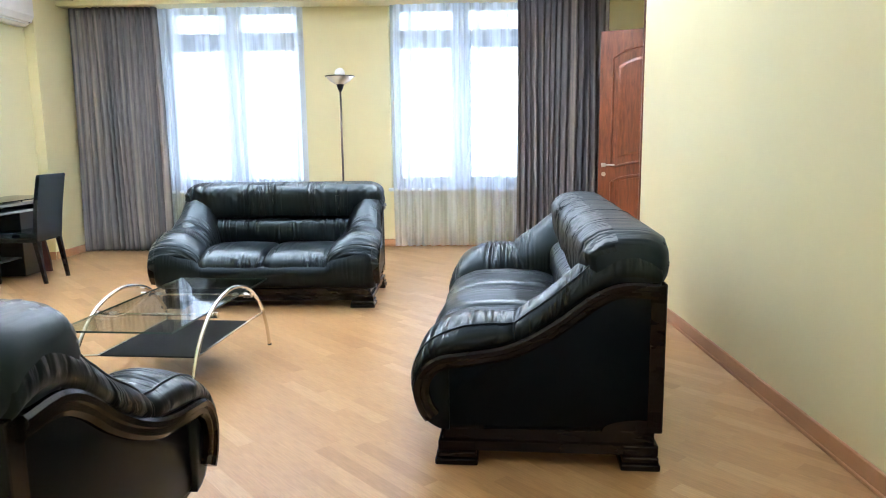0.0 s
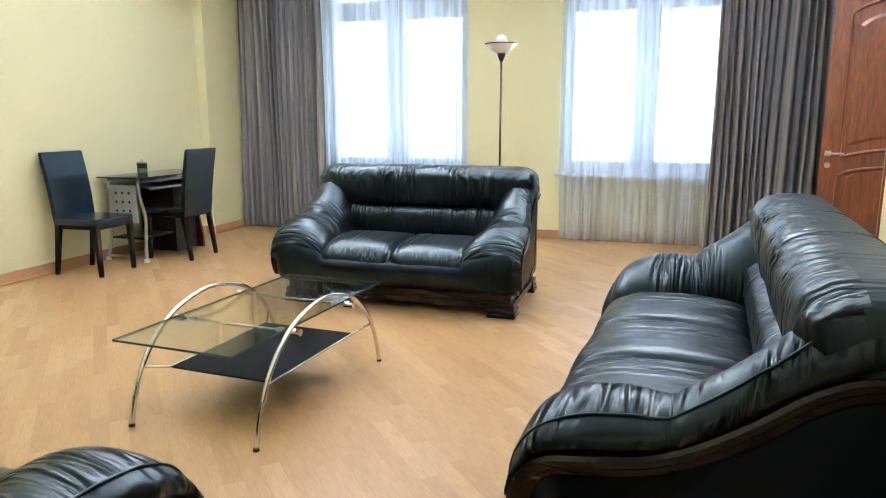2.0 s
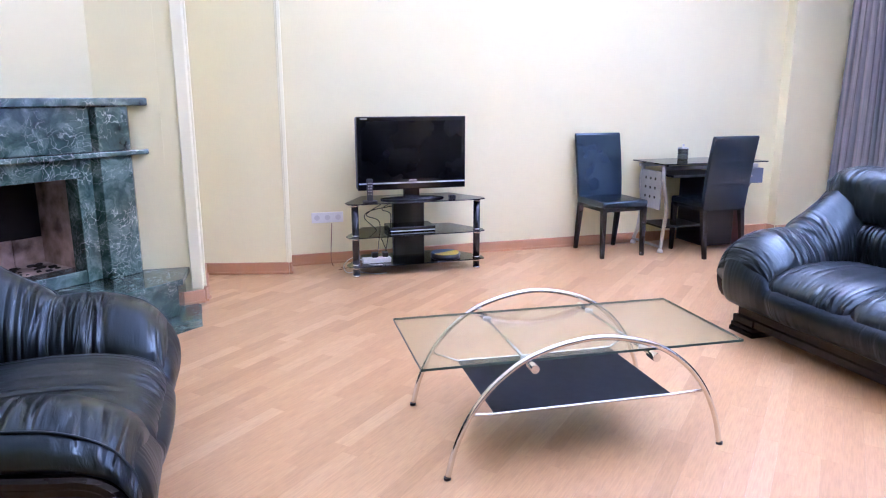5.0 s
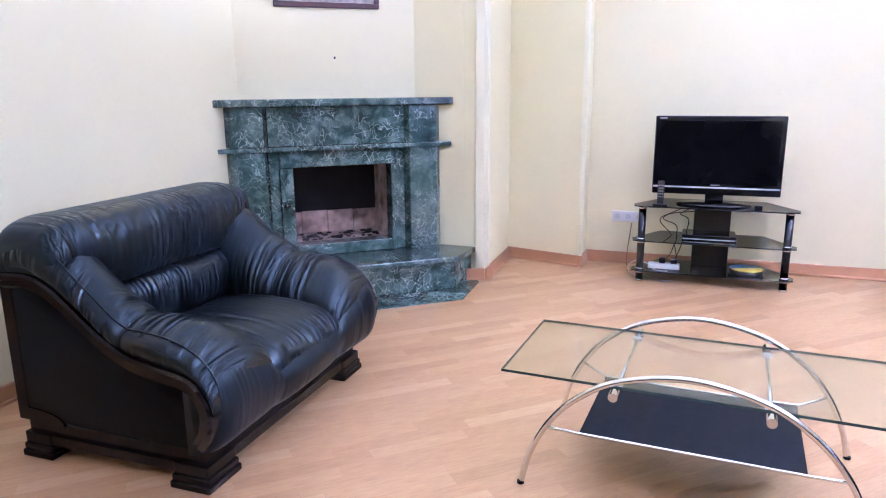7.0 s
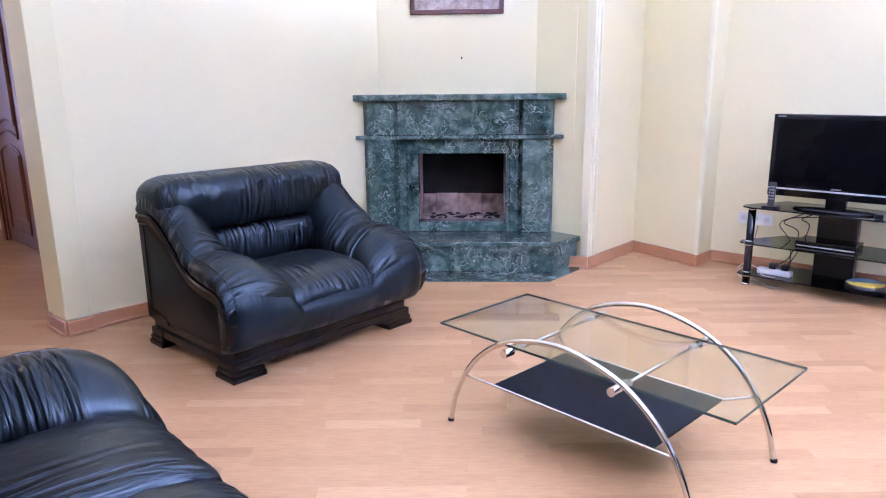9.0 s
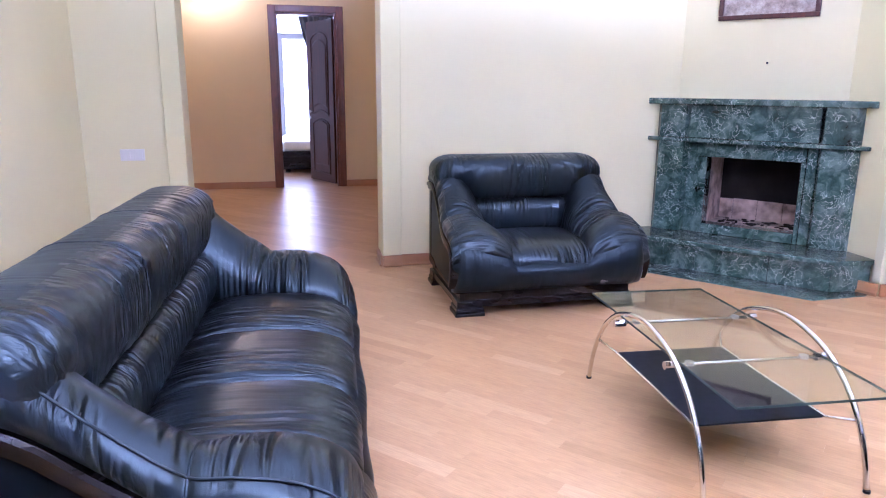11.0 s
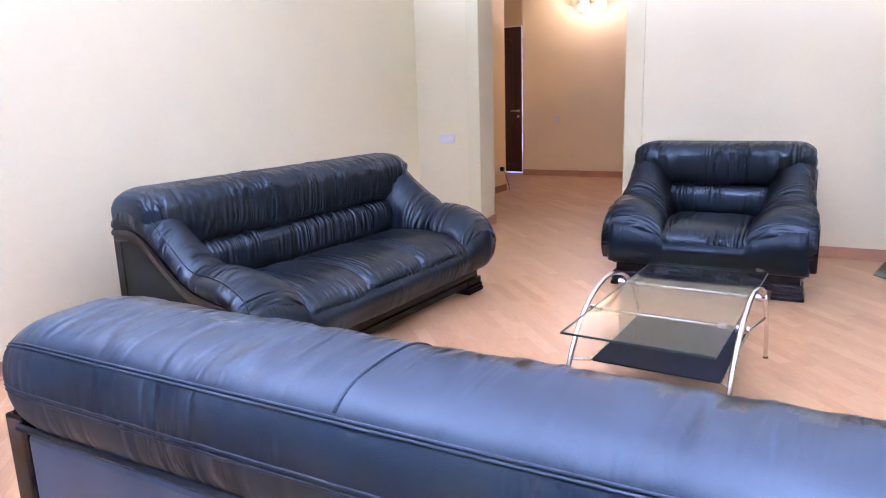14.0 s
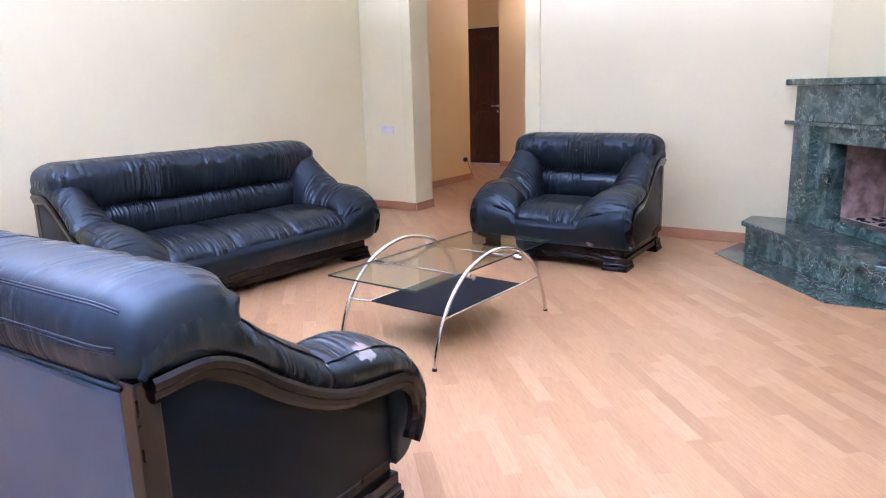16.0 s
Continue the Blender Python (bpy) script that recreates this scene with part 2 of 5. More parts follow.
EDGE = mottled("glass_edge", (0.012, 0.028, 0.022), (0.025, 0.05, 0.04), 10, 0.3, Specular_IOR_Level=0.2)


def cloth(name, dark, mid, light):
    mat, tree, b = shader(name, mid, 0.8)
    v = coords(tree, (1, 1, 0.02))
    tree.links.new(ramp(tree, noise_tex(tree, v, 9, 3, 0.7), [(0.3, dark), (0.5, mid), (0.7, light)]), b.inputs["Base Color"])
    bump(tree, b, noise_tex(tree, coords(tree), 300, 2), 0.15, 0.001)
    return mat


CURTAIN = cloth("grey_striped_curtain", (0.034, 0.036, 0.042), (0.088, 0.082, 0.082), (0.22, 0.19, 0.165))


def sheer_material(name):
    mat = bpy.data.materials.new(name)
    mat.use_nodes = True
    tree = mat.node_tree
    tree.nodes.clear()
    out, mix, cloth_mix = tree.nodes.new("ShaderNodeOutputMaterial"), tree.nodes.new("ShaderNodeMixShader"), tree.nodes.new("ShaderNodeMixShader")
    clear = node(tree, "ShaderNodeBsdfTransparent", Color=(0.97, 0.98, 1.0, 1))
    diff, trans = node(tree, "ShaderNodeBsdfDiffuse", Color=(0.80, 0.86, 0.97, 1)), node(tree, "ShaderNodeBsdfTranslucent", Color=(0.80, 0.86, 0.97, 1))
    cloth_mix.inputs[0].default_value = 0.8
    weave = ramp(tree, noise_tex(tree, coords(tree, (1, 1, 0.03)), 9, 3), [(0.38, (0.42, 0.42, 0.42)), (0.62, (0.88, 0.88, 0.88))])
    for a, z in ((diff.outputs[0], cloth_mix.inputs[1]), (trans.outputs[0], cloth_mix.inputs[2]), (weave, mix.inputs[0]), (clear.outputs[0], mix.inputs[1]), (cloth_mix.outputs[0], mix.inputs[2]), (mix.outputs[0], out.inputs[0])):
        tree.links.new(a, z)
    return mat


SHEER = sheer_material("white_sheer")
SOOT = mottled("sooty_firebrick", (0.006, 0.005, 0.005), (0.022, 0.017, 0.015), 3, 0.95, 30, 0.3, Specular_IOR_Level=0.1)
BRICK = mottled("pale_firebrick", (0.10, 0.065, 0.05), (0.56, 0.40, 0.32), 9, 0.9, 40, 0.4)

# ---- mesh helpers ----


def part(name, bm, mat, parent=None, label="", smooth=False):
    me = bpy.data.meshes.new(name)
    bmesh.ops.recalc_face_normals(bm, faces=bm.faces)
    bm.to_mesh(me)
    bm.free()
    me.materials.append(mat)
    if smooth:
        me.polygons.foreach_set("use_smooth", [True] * len(me.polygons))
    ob = new(name, me)
    if parent is not None:
        ob.parent = parent
    if label:
        ob["label"] = label
    return ob


def thing(name, m, label, category, group=""):
    ob = new(name)
    ob.matrix_world = m
    return tagged(ob, label, category, group)


def add_box(bm, lo, hi, bevel=0.0, segments=2, m=None):
    made = bmesh.ops.create_cube(bm, size=1.0)["verts"]
    size, mid = [b - a for a, b in zip(lo, hi)], [(a + b) / 2 for a, b in zip(lo, hi)]
    for v in made:
        v.co = Vector([c * s + o for c, s, o in zip(v.co, size, mid)])
    if bevel:
        edges = {e for v in made for e in v.link_edges}
        made = bmesh.ops.bevel(bm, geom=list(edges), offset=bevel, segments=segments, affect="EDGES", profile=0.5)["verts"]
    if m is not None:
        bmesh.ops.transform(bm, matrix=m, verts=list({v for v in made}))
    return bm


def box(lo, hi, bevel=0.0, segments=2):
    return add_box(bmesh.new(), lo, hi, bevel, segments)


def add_prism(bm, poly, z0, z1, bevel=0.0):
    """A flat polygon (x, y) pulled up from z0 to z1."""
    lo = [bm.verts.new((x, y, z0)) for x, y in poly]
    hi = [bm.verts.new((x, y, z1)) for x, y in poly]
    n = len(poly)
    faces = [bm.faces.new(lo[::-1]), bm.faces.new(hi)] + [bm.faces.new((lo[i], lo[(i + 1) % n], hi[(i + 1) % n], hi[i])) for i in range(n)]
    if bevel:
        bmesh.ops.bevel(bm, geom=list({e for f in faces for e in f.edges}), offset=bevel, segments=2, affect="EDGES", profile=0.5)
    return bm


def prism(poly, z0, z1, bevel=0.0):
    return add_prism(bmesh.new(), poly, z0, z1, bevel)


def add_loft(bm, rings, closed=True, caps=True, uv=False):
    rows = [[bm.verts.new(p) for p in ring] for ring in rings]
    n = len(rows[0])
    for a, b in zip(rows, rows[1:]):
        for i in range(n if closed else n - 1):
            bm.faces.new((a[i], a[(i + 1) % n], b[(i + 1) % n], b[i]))
    if uv:
        layer = bm.loops.layers.uv.verify()
        mids = [sum((Vector(p) for p in ring), Vector()) / n for ring in rings]
        run, at = [0.0], {}
        for p, q in zip(mids, mids[1:]):
            run.append(run[-1] + (q - p).length)
        round_it = sum((Vector(p) - Vector(q)).length for p, q in zip(rings[len(rings) // 2], rings[len(rings) // 2][1:]))
        for r, row in enumerate(rows):
            for k, v in enumerate(row):
                at[v] = (run[r], k)
        for f in bm.faces:
            ks = [at[l.vert][1] for l in f.loops]
            for l in f.loops:
                u, k = at[l.vert]
                k = n if k == 0 and max(ks) == n - 1 else k
                l[layer].uv = (u, k * round_it / n)
    if caps and closed:
        bm.faces.new(rows[0][::-1])
        bm.faces.new(rows[-1])
    return bm


def loft(rings, closed=True, caps=True, uv=False):
    return add_loft(bmesh.new(), rings, closed, caps, uv)


def add_tube(bm, path, radius, n=10):
    path = [Vector(p) for p in path]
    rings, side = [], None
    for i, p in enumerate(path):
        d = (path[min(i + 1, len(path) - 1)] - path[max(i - 1, 0)]).normalized()
        side = d.orthogonal() if side is None else side - d * side.dot(d)
        side.normalize()
        up = d.cross(side)
        rings.append([p + (side * math.cos(a) + up * math.sin(a)) * radius for a in (2 * math.pi * k / n for k in range(n))])
    return add_loft(bm, rings)


def tube(path, radius, n=10):
    return add_tube(bmesh.new(), path, radius, n)


def add_lathe(bm, profile, n=24, at=(0, 0, 0)):
    """A profile of (radius, z), turned about z."""
    return add_loft(bm, [[(at[0] + r * math.cos(2 * math.pi * k / n), at[1] + r * math.sin(2 * math.pi * k / n), at[2] + z) for k in range(n)] for r, z in profile])


def lathe(profile, n=24, at=(0, 0, 0)):
    return add_lathe(bmesh.new(), profile, n, at)


def curve(points, steps):
    """Points on a Catmull-Rom curve through the given ones."""
    pts = [Vector(p) for p in points]
    pts = [2 * pts[0] - pts[1]] + pts + [2 * pts[-1] - pts[-2]]
    out = []
    for i in range(1, len(pts) - 2):
        a, b, c, d = pts[i - 1:i + 3]
        for k in range(steps):
            t = k / steps
            out.append(0.5 * (2 * b + (c - a) * t + (2 * a - 5 * b + 4 * c - d) * t * t + (3 * b - a - 3 * c + d) * t ** 3))
    return out + [pts[-2]]


def structure(name, bm, mat, label, category, parent=None):
    return tagged(part(name, bm, mat, parent), label, category, kind="structure")


# ---- the rooms ----
TOP = 3.02            # ceiling
WEST, NORTH, SOUTH = -4.61, 8.46, 0.885
EAST = (1.60, 1.49)    # the long wall runs slightly askew: its south and north ends
HALL_FAR, HALL_WEST, HALL_EAST = -3.62, -1.15, 1.76


def wall(name, boxes, mat, label):
    bm = bmesh.new()
    for lo, hi in boxes:
        add_box(bm, lo, hi)
    return structure(name, bm, mat, label, "wall")


structure("floor_slab", box((-5.4, -7.6, -0.25), (4.6, 9.0, -0.004)), STRIPS, "subfloor under the oak strip parquet", "floor")
structure("ceiling", box((-5.4, -7.6, TOP), (4.6, 9.0, TOP + 0.2)), CEIL, "plain off-white painted ceiling", "ceiling")

W1, W2, SILL, HEAD = (-3.56, -1.80), (-0.80, 0.92), 0.71, 2.90      # window openings
wall("wall_north", [((-5.2, NORTH, 0), (W1[0], NORTH + 0.32, TOP)), ((W1[1], NORTH, 0), (W2[0], NORTH + 0.32, TOP)), ((W2[1], NORTH, 0), (2.9, NORTH + 0.32, TOP)),
                    ((W1[0], NORTH, 0), (W1[1], NORTH + 0.32, SILL)), ((W2[0], NORTH, 0), (W2[1], NORTH + 0.32, SILL)),
                    ((W1[0], NORTH, HEAD), (W1[1], NORTH + 0.32, TOP)), ((W2[0], NORTH, HEAD), (W2[1], NORTH + 0.32, TOP))], WALL, "cream yellow window wall with two tall windows")
wall("wall_west", [((WEST - 0.3, 2.9, 0), (WEST, NORTH, TOP))], WALL, "cream yellow painted wall behind the television")
wall("wall_pier", [((WEST, 7.63, 0), (-4.50, NORTH, TOP))], WALL, "cream yellow corner pier beside the window")
structure("wall_east", prism([(EAST[0], 0.70), (2.0, 0.70), (2.0, 5.50), (2.38, 5.50), (2.38, 5.72), (EAST[1], 5.72)], 0, TOP), WALL, "long cream yellow painted wall behind the sofa", "wall")
RECESS = 2.38
wall("wall_recess", [((RECESS, 5.5, 0), (RECESS + 0.2, 6.72, TOP)), ((RECESS, 7.56, 0), (RECESS + 0.2, NORTH + 0.3, TOP)), ((RECESS, 6.72, 2.34), (RECESS + 0.2, 7.56, TOP)),
                     ((RECESS + 1.2, 6.3, 0), (RECESS + 1.3, 8.0, TOP)), ((RECESS + 0.2, 6.3, 0), (RECESS + 1.2, 6.4, TOP)), ((RECESS + 0.2, 7.9, 0), (RECESS + 1.2, 8.0, TOP))], WALL, "cream wall of the recess with a doorway")
wall("wall_south", [((-5.2, SOUTH - 0.25, 0), (-0.56, SOUTH, TOP))], WALL, "cream painted wall behind the armchair")
wall("wall_switch", [((0.93, 0.42, 0), (2.0, 0.70, TOP))], WALL, "short cream wall with a light switch by the hall")
# chimney breast across the corner, the pier beside it, and the splayed piece up to the television wall
CU, CN, CC = Vector((-0.64, 0.768)), Vector((0.768, 0.64)), Vector((-3.27, 1.5))


def corner(s, c):
    """A point s along the diagonal of the fireplace and c out from the world's middle."""
    p = CC + CU * s
    return p + CN * (c - p.dot(CN))


BREAST = -1.76
structure("wall_chimney_breast", prism([tuple(corner(-0.75, BREAST)), tuple(corner(0.605, BREAST)), (-3.80, 2.20), (-4.6, 2.2), (-4.6, 0.8), (-3.2, 0.8)], 0.9, TOP), WALL, "pale cream diagonal chimney breast", "wall")
structure("wall_chimney_base", prism([tuple(corner(-0.75, -2.12)), tuple(corner(0.75, -2.12)), (-4.6, 2.2), (-4.6, 0.8), (-3.2, 0.8)], 0.0, 0.9), WALL, "cream masonry behind the fireplace", "wall")
structure("wall_niche_pier", prism([tuple(corner(0.605, BREAST)), (-3.80, 2.36), (-4.60, 2.36), (-4.6, 2.1)], 0.0, TOP), WALL, "cream pier between fireplace and niche", "wall")
structure("wall_splay", prism([(-4.53, 2.355), (-4.365, 2.975), (-4.62, 2.99), (-4.95, 2.99), (-4.95, 2.2), (-4.6, 2.2)], 0.0, TOP), WALL, "splayed cream wall piece beside the television", "wall")


def moulding(name, poly_at, label, mat=TRIM):
    """An upright fluted strip on a wall corner."""
    bm = bmesh.new()
    for x0, y0, x1, y1 in poly_at:
        add_box(bm, (x0, y0, 0.088), (x1, y1, TOP), 0.006)
    return structure(name, bm, mat, label, "trim")


moulding("trim_pier", [(-3.865, 2.33, -3.80, 2.375), (-3.80, 2.30, -3.775, 2.37), (-3.85, 2.36, -3.83, 2.39)], "pale cream fluted strip on the corner of the pier", PALE)
moulding("trim_splay", [(-4.41, 2.955, -4.355, 2.985), (-4.38, 2.965, -4.345, 2.995)], "pale cream fluted strip on the splayed corner", PALE)
moulding("trim_hall_west", [(-0.69, SOUTH - 0.26, -0.54, SOUTH + 0.025)], "pale green-cream pilaster at the hall opening")
moulding("trim_hall_east", [(0.895, 0.39, 1.03, 0.725)], "pale green-cream pilaster at the hall opening, switch side")

# hall, bedroom behind it, side lobby
BD = (-0.56, 0.24)     # bedroom doorway
wall("wall_hall_far", [((HALL_WEST - 0.2, HALL_FAR - 0.2, 0), (BD[0], HALL_FAR, TOP)), ((BD[1], HALL_FAR - 0.2, 0), (2.2, HALL_FAR, TOP)), ((BD[0], HALL_FAR - 0.2, 2.32), (BD[1], HALL_FAR, TOP))], HALL, "ochre painted end wall of the hall")
wall("wall_hall_return", [((2.0, -4.3, 0), (2.2, HALL_FAR - 0.2, TOP))], HALL, "ochre painted return of the hall's end wall")
D1, D2 = (-3.18, -2.56), (-2.26, -1.42)
wall("wall_hall_west", [((HALL_WEST - 0.2, HALL_FAR, 0), (HALL_WEST, D1[0], TOP)), ((HALL_WEST - 0.2, D1[1], 0), (HALL_WEST, D2[0], TOP)), ((HALL_WEST - 0.2, D2[1], 0), (HALL_WEST, SOUTH - 0.25, TOP)),
                        ((HALL_WEST - 0.2, D1[0], 2.32), (HALL_WEST, D1[1], TOP)), ((HALL_WEST - 0.2, D2[0], 2.32), (HALL_WEST, D2[1], TOP)),
                        ((HALL_WEST - 1.3, D1[0] - 0.5, 0), (HALL_WEST - 1.2, D2[1] + 0.4, TOP)), ((HALL_WEST - 1.2, D1[0] - 0.5, 0), (HALL_WEST - 0.2, D1[0] - 0.4, TOP)),
                        ((HALL_WEST - 1.2, D2[1] + 0.3, 0), (HALL_WEST - 0.2, D2[1] + 0.4, TOP))], HALL, "ochre painted hall wall with two doors")
wall("wall_hall_east", [((HALL_EAST, -1.90, 0), (HALL_EAST + 0.2, 0.42, TOP))], OCHRE, "hall wall in a more saturated ochre")
wall("wall_lobby", [((HALL_EAST + 0.2, -1.90, 0), (3.9, -1.70, TOP)), ((3.7, -4.3, 0), (3.9, -1.9, TOP)), ((2.2, -4.2, 2.34), (2.98, -3.88, TOP)), ((2.98, -4.2, 0), (3.7, -3.88, TOP)), ((2.2, -4.2, 0), (2.31, -3.88, 2.34))], HALL, "ochre wall of the side lobby")
wall("wall_bedroom", [((-2.6, -7.4, 0), (-0.55, -7.2, TOP)), ((0.95, -7.4, 0), (2.2, -7.2, TOP)), ((-0.55, -7.4, 0), (0.95, -7.2, 0.35)), ((-0.55, -7.4, 2.75), (0.95, -7.2, TOP)),
                      ((-2.8, -7.4, 0), (-2.6, HALL_FAR - 0.2, TOP)), ((2.0, -7.2, 0), (2.2, HALL_FAR - 0.2, TOP))], CEIL, "pale bedroom walls beyond the hall")


def skirting(name, runs, h=0.088):
    """Boards along walls: each run is x0, y0, x1, y1 on the wall's face; the board stands to the run's left."""
    bm = bmesh.new()
    for x0, y0, x1, y1 in runs:
        d = Vector((x1 - x0, y1 - y0))
        m = Matrix.Translation((x0, y0, 0)) @ Matrix.Rotation(math.atan2(d.y, d.x), 4, "Z")
        for lo, hi in (((0, 0, 0), (d.length, 0.016, h)), ((0, 0.016, 0), (d.length, 0.026, 0.02))):
            add_box(bm, lo, hi, 0.004, 1, m)
    return structure(name, bm, SKIRT, "reddish-brown wooden skirting board", "skirting board")


skirting("baseboard_west", [(WEST, 7.63, WEST, 2.99), (-4.50, NORTH, -4.50, 7.63), (-4.50, 7.63, WEST, 7.63), (-4.365, 2.975, -4.53, 2.355), (WEST, 2.99, -4.345, 2.975)])
skirting("baseboard_north", [(2.38, NORTH, -4.50, NORTH)])
skirting("baseboard_east", [(EAST[0], 0.7, EAST[1], 5.72), (EAST[1], 5.72, RECESS, 5.72)])
skirting("baseboard_south", [(-0.69, SOUTH + 0.025, -0.54, SOUTH + 0.025), (-2.6, SOUTH, -0.69, SOUTH), (-4.53, 2.36, -3.79, 2.375), (-0.54, SOUTH + 0.025, -0.54, 0.66), (1.03, 0.70, EAST[0], 0.70), (0.895, 0.725, 1.03, 0.725), (0.895, 0.39, 0.895, 0.725)])
skirting("baseboard_pier", [(-3.77, 2.375, -3.69, 2.15), (-3.86, 2.39, -3.775, 2.375)])
skirting("baseboard_hall", [(BD[1] + 0.09, HALL_FAR, 2.2, HALL_FAR), (HALL_WEST, HALL_FAR, BD[0] - 0.09, HALL_FAR), (HALL_WEST, D2[0] - 0.08, HALL_WEST, D1[1] + 0.08), (HALL_WEST, SOUTH - 0.25, HALL_WEST, D2[1] + 0.08), (HALL_EAST, -1.90, HALL_EAST, 0.42)], 0.09)

# ---- windows ----


def window(name, x0, x1, mullion):
    y = NORTH + 0.17
    w = thing(name, pose(0, 0, 0), "tall white-framed window with a transom light", "window")
    w["kind"] = "structure"

    def bar(nm, a, b):
        return part(nm, box(a, b, 0.006), FRAME, w)
    t, m = 0.065, 2.41
    bar("window_frame", (x0, y, SILL), (x0 + t, y + 0.08, HEAD)), bar("window_frame", (x1 - t, y, SILL), (x1, y + 0.08, HEAD))
    bar("window_frame", (x0, y, SILL), (x1, y + 0.08, SILL + t)), bar("window_frame", (x0, y, HEAD - t), (x1, y + 0.08, HEAD))
    bar("transom", (x0 + t, y + 0.002, m), (x1 - t, y + 0.078, m + 0.11))
    bar("mullion", (mullion - 0.07, y + 0.004, SILL + t), (mullion + 0.07, y + 0.076, m))
    bar("mullion", (mullion - 0.04, y + 0.004, m + 0.11), (mullion + 0.04, y + 0.076, HEAD - t))
    for a, b, c, d in ((x0 + t, mullion - 0.07, SILL + t, m), (mullion + 0.07, x1 - t, SILL + t, m), (x0 + t, mullion - 0.04, m + 0.11, HEAD - t), (mullion + 0.04, x1 - t, m + 0.11, HEAD - t)):
        bm = bmesh.new()
        for lo, hi in (((a, y + 0.01, c), (a + 0.05, y + 0.07, d)), ((b - 0.05, y + 0.01, c), (b, y + 0.07, d)), ((a + 0.05, y + 0.01, c), (b - 0.05, y + 0.07, c + 0.05)), ((a + 0.05, y + 0.01, d - 0.05), (b - 0.05, y + 0.07, d))):
            add_box(bm, lo, hi)
        part("sash", bm, FRAME, w)
        p = part("pane", box((a + 0.05, y + 0.036, c + 0.05), (b - 0.05, y + 0.042, d - 0.05)), PANE, w)
        p.visible_shadow = False
    part("window_sill", box((x0 - 0.03, NORTH - 0.10, SILL - 0.035), (x1 + 0.03, y, SILL), 0.006), FRAME, w)


window("window_1", W1[0], W1[1], -2.69)
window("window_2", W2[0], W2[1], 0.045)

# ---- curtains ----


def drape(name, x0, x1, y, z0, z1, folds, depth, mat, label, seed, gather=0.0, thick=0.0, sweep=0.0):
    """A hanging cloth with irregular folds; gather pulls it together towards the top."""
    rnd = random.Random(seed)
    phase = [rnd.uniform(0, 6.28) for _ in range(6)]
    n, rows = folds * 8, 22
    bm = bmesh.new()
    rings = []
    for r in range(rows + 1):
        v = r / rows
        z, line = z0 + (z1 - z0) * v, []
        for i in range(n + 1):
            u = i / n
            a = 2 * math.pi * folds * (u + 0.018 * math.sin(7 * u + phase[0]) + 0.012 * math.sin(19 * u + phase[1]))
            amp = depth * (0.75 + 0.35 * math.sin(11 * u + phase[2] + 1.2 * v)) * (1 - 0.35 * v)
            x = x0 + (x1 - x0) * (0.5 + (u - 0.5) * (1 - gather * v)) + 0.012 * math.sin(3 * v + 9 * u + phase[3])
            x = x0 + (x - x0) * (1 - sweep * min(1.0, (1 - v) / 0.62) ** 1.4)
            line.append((x, y + amp * math.sin(a) + 0.3 * amp * math.sin(2 * a + phase[4] + 2 * v) + 0.02 * math.sin(2.5 * v + 5 * u), z))
        rings.append(line)
    add_loft(bm, rings, False)
    ob = tagged(part(name, bm, mat, smooth=True), label, "curtain")
    if thick:
        solid = ob.modifiers.new("thickness", "SOLIDIFY")
        solid.thickness = thick
    return ob


drape("dark_curtain", -4.49, -3.40, 8.20, 0.01, 2.81, 15, 0.05, CURTAIN, "heavy grey-brown striped curtain hanging to the floor", 3, 0.06, 0.003)
drape("dark_curtain", 0.68, 1.72, 8.20, 0.01, 2.81, 14, 0.05, CURTAIN, "heavy grey-brown striped curtain beside the open door", 5, 0.0, 0.003)
drape("sheer_curtain", -3.5, -1.84, 8.33, 0.02, 2.83, 17, 0.034, SHEER, "thin white see-through curtain across the window", 8)
drape("sheer_curtain", -0.76, 0.86, 8.33, 0.02, 2.83, 17, 0.034, SHEER, "thin white see-through curtain across the window", 11)
sky_glow, sky_tree, sky_b = shader("overcast_sky", (0.8, 0.85, 0.9), 0.9)
sky_b.inputs["Emission Strength"].default_value = 3.3
sky_v = coords(sky_tree, (1, 1, 1))
sky_tree.links.new(ramp(sky_tree, noise_tex(sky_tree, sky_v, 0.35, 4), [(0.35, (0.80, 0.90, 1.0)), (0.7, (1.0, 1.0, 1.0))]), sky_b.inputs["Emission Color"])
tagged(part("backdrop", box((-14, 13.0, -3), (12, 13.05, 10)), sky_glow), "bright hazy daylight beyond the windows", "sky", kind="structure")
tagged(part("backdrop", box((-6, -11.05, -3), (6, -11.0, 8)), sky_glow), "bright hazy daylight beyond the bedroom", "sky", kind="structure")
tagged(part("curtain_cornice", box((-4.50, 8.06, 2.81), (2.3, 8.40, 2.86), 0.004), TRIM), "pale cream curtain rail board under the ceiling", "curtain rail")

# ---- doors ----


def arc_panel(x0, x1, z0, z1, rise_top, rise_bottom, y, h, inset=0.0):
    """Outline of a door panel with arched top or bottom, in the door's plane."""
    pts = [(x0 + inset, z0 + inset), (x1 - inset, z0 + inset)]
    n = 12
    if rise_bottom:
        pts = [(x0 + inset + (x1 - x0 - 2 * inset) * i / n, z0 + inset + rise_bottom * math.sin(math.pi * i / n)) for i in range(n + 1)]
    top = [(x1 - inset - (x1 - x0 - 2 * inset) * i / n, z1 - inset - rise_top + rise_top * math.sin(math.pi * i / n) ** 0.7) for i in range(n + 1)] if rise_top else [(x1 - inset, z1 - inset), (x0 + inset, z1 - inset)]
    return [(x, y, z) for x, z in pts + top]


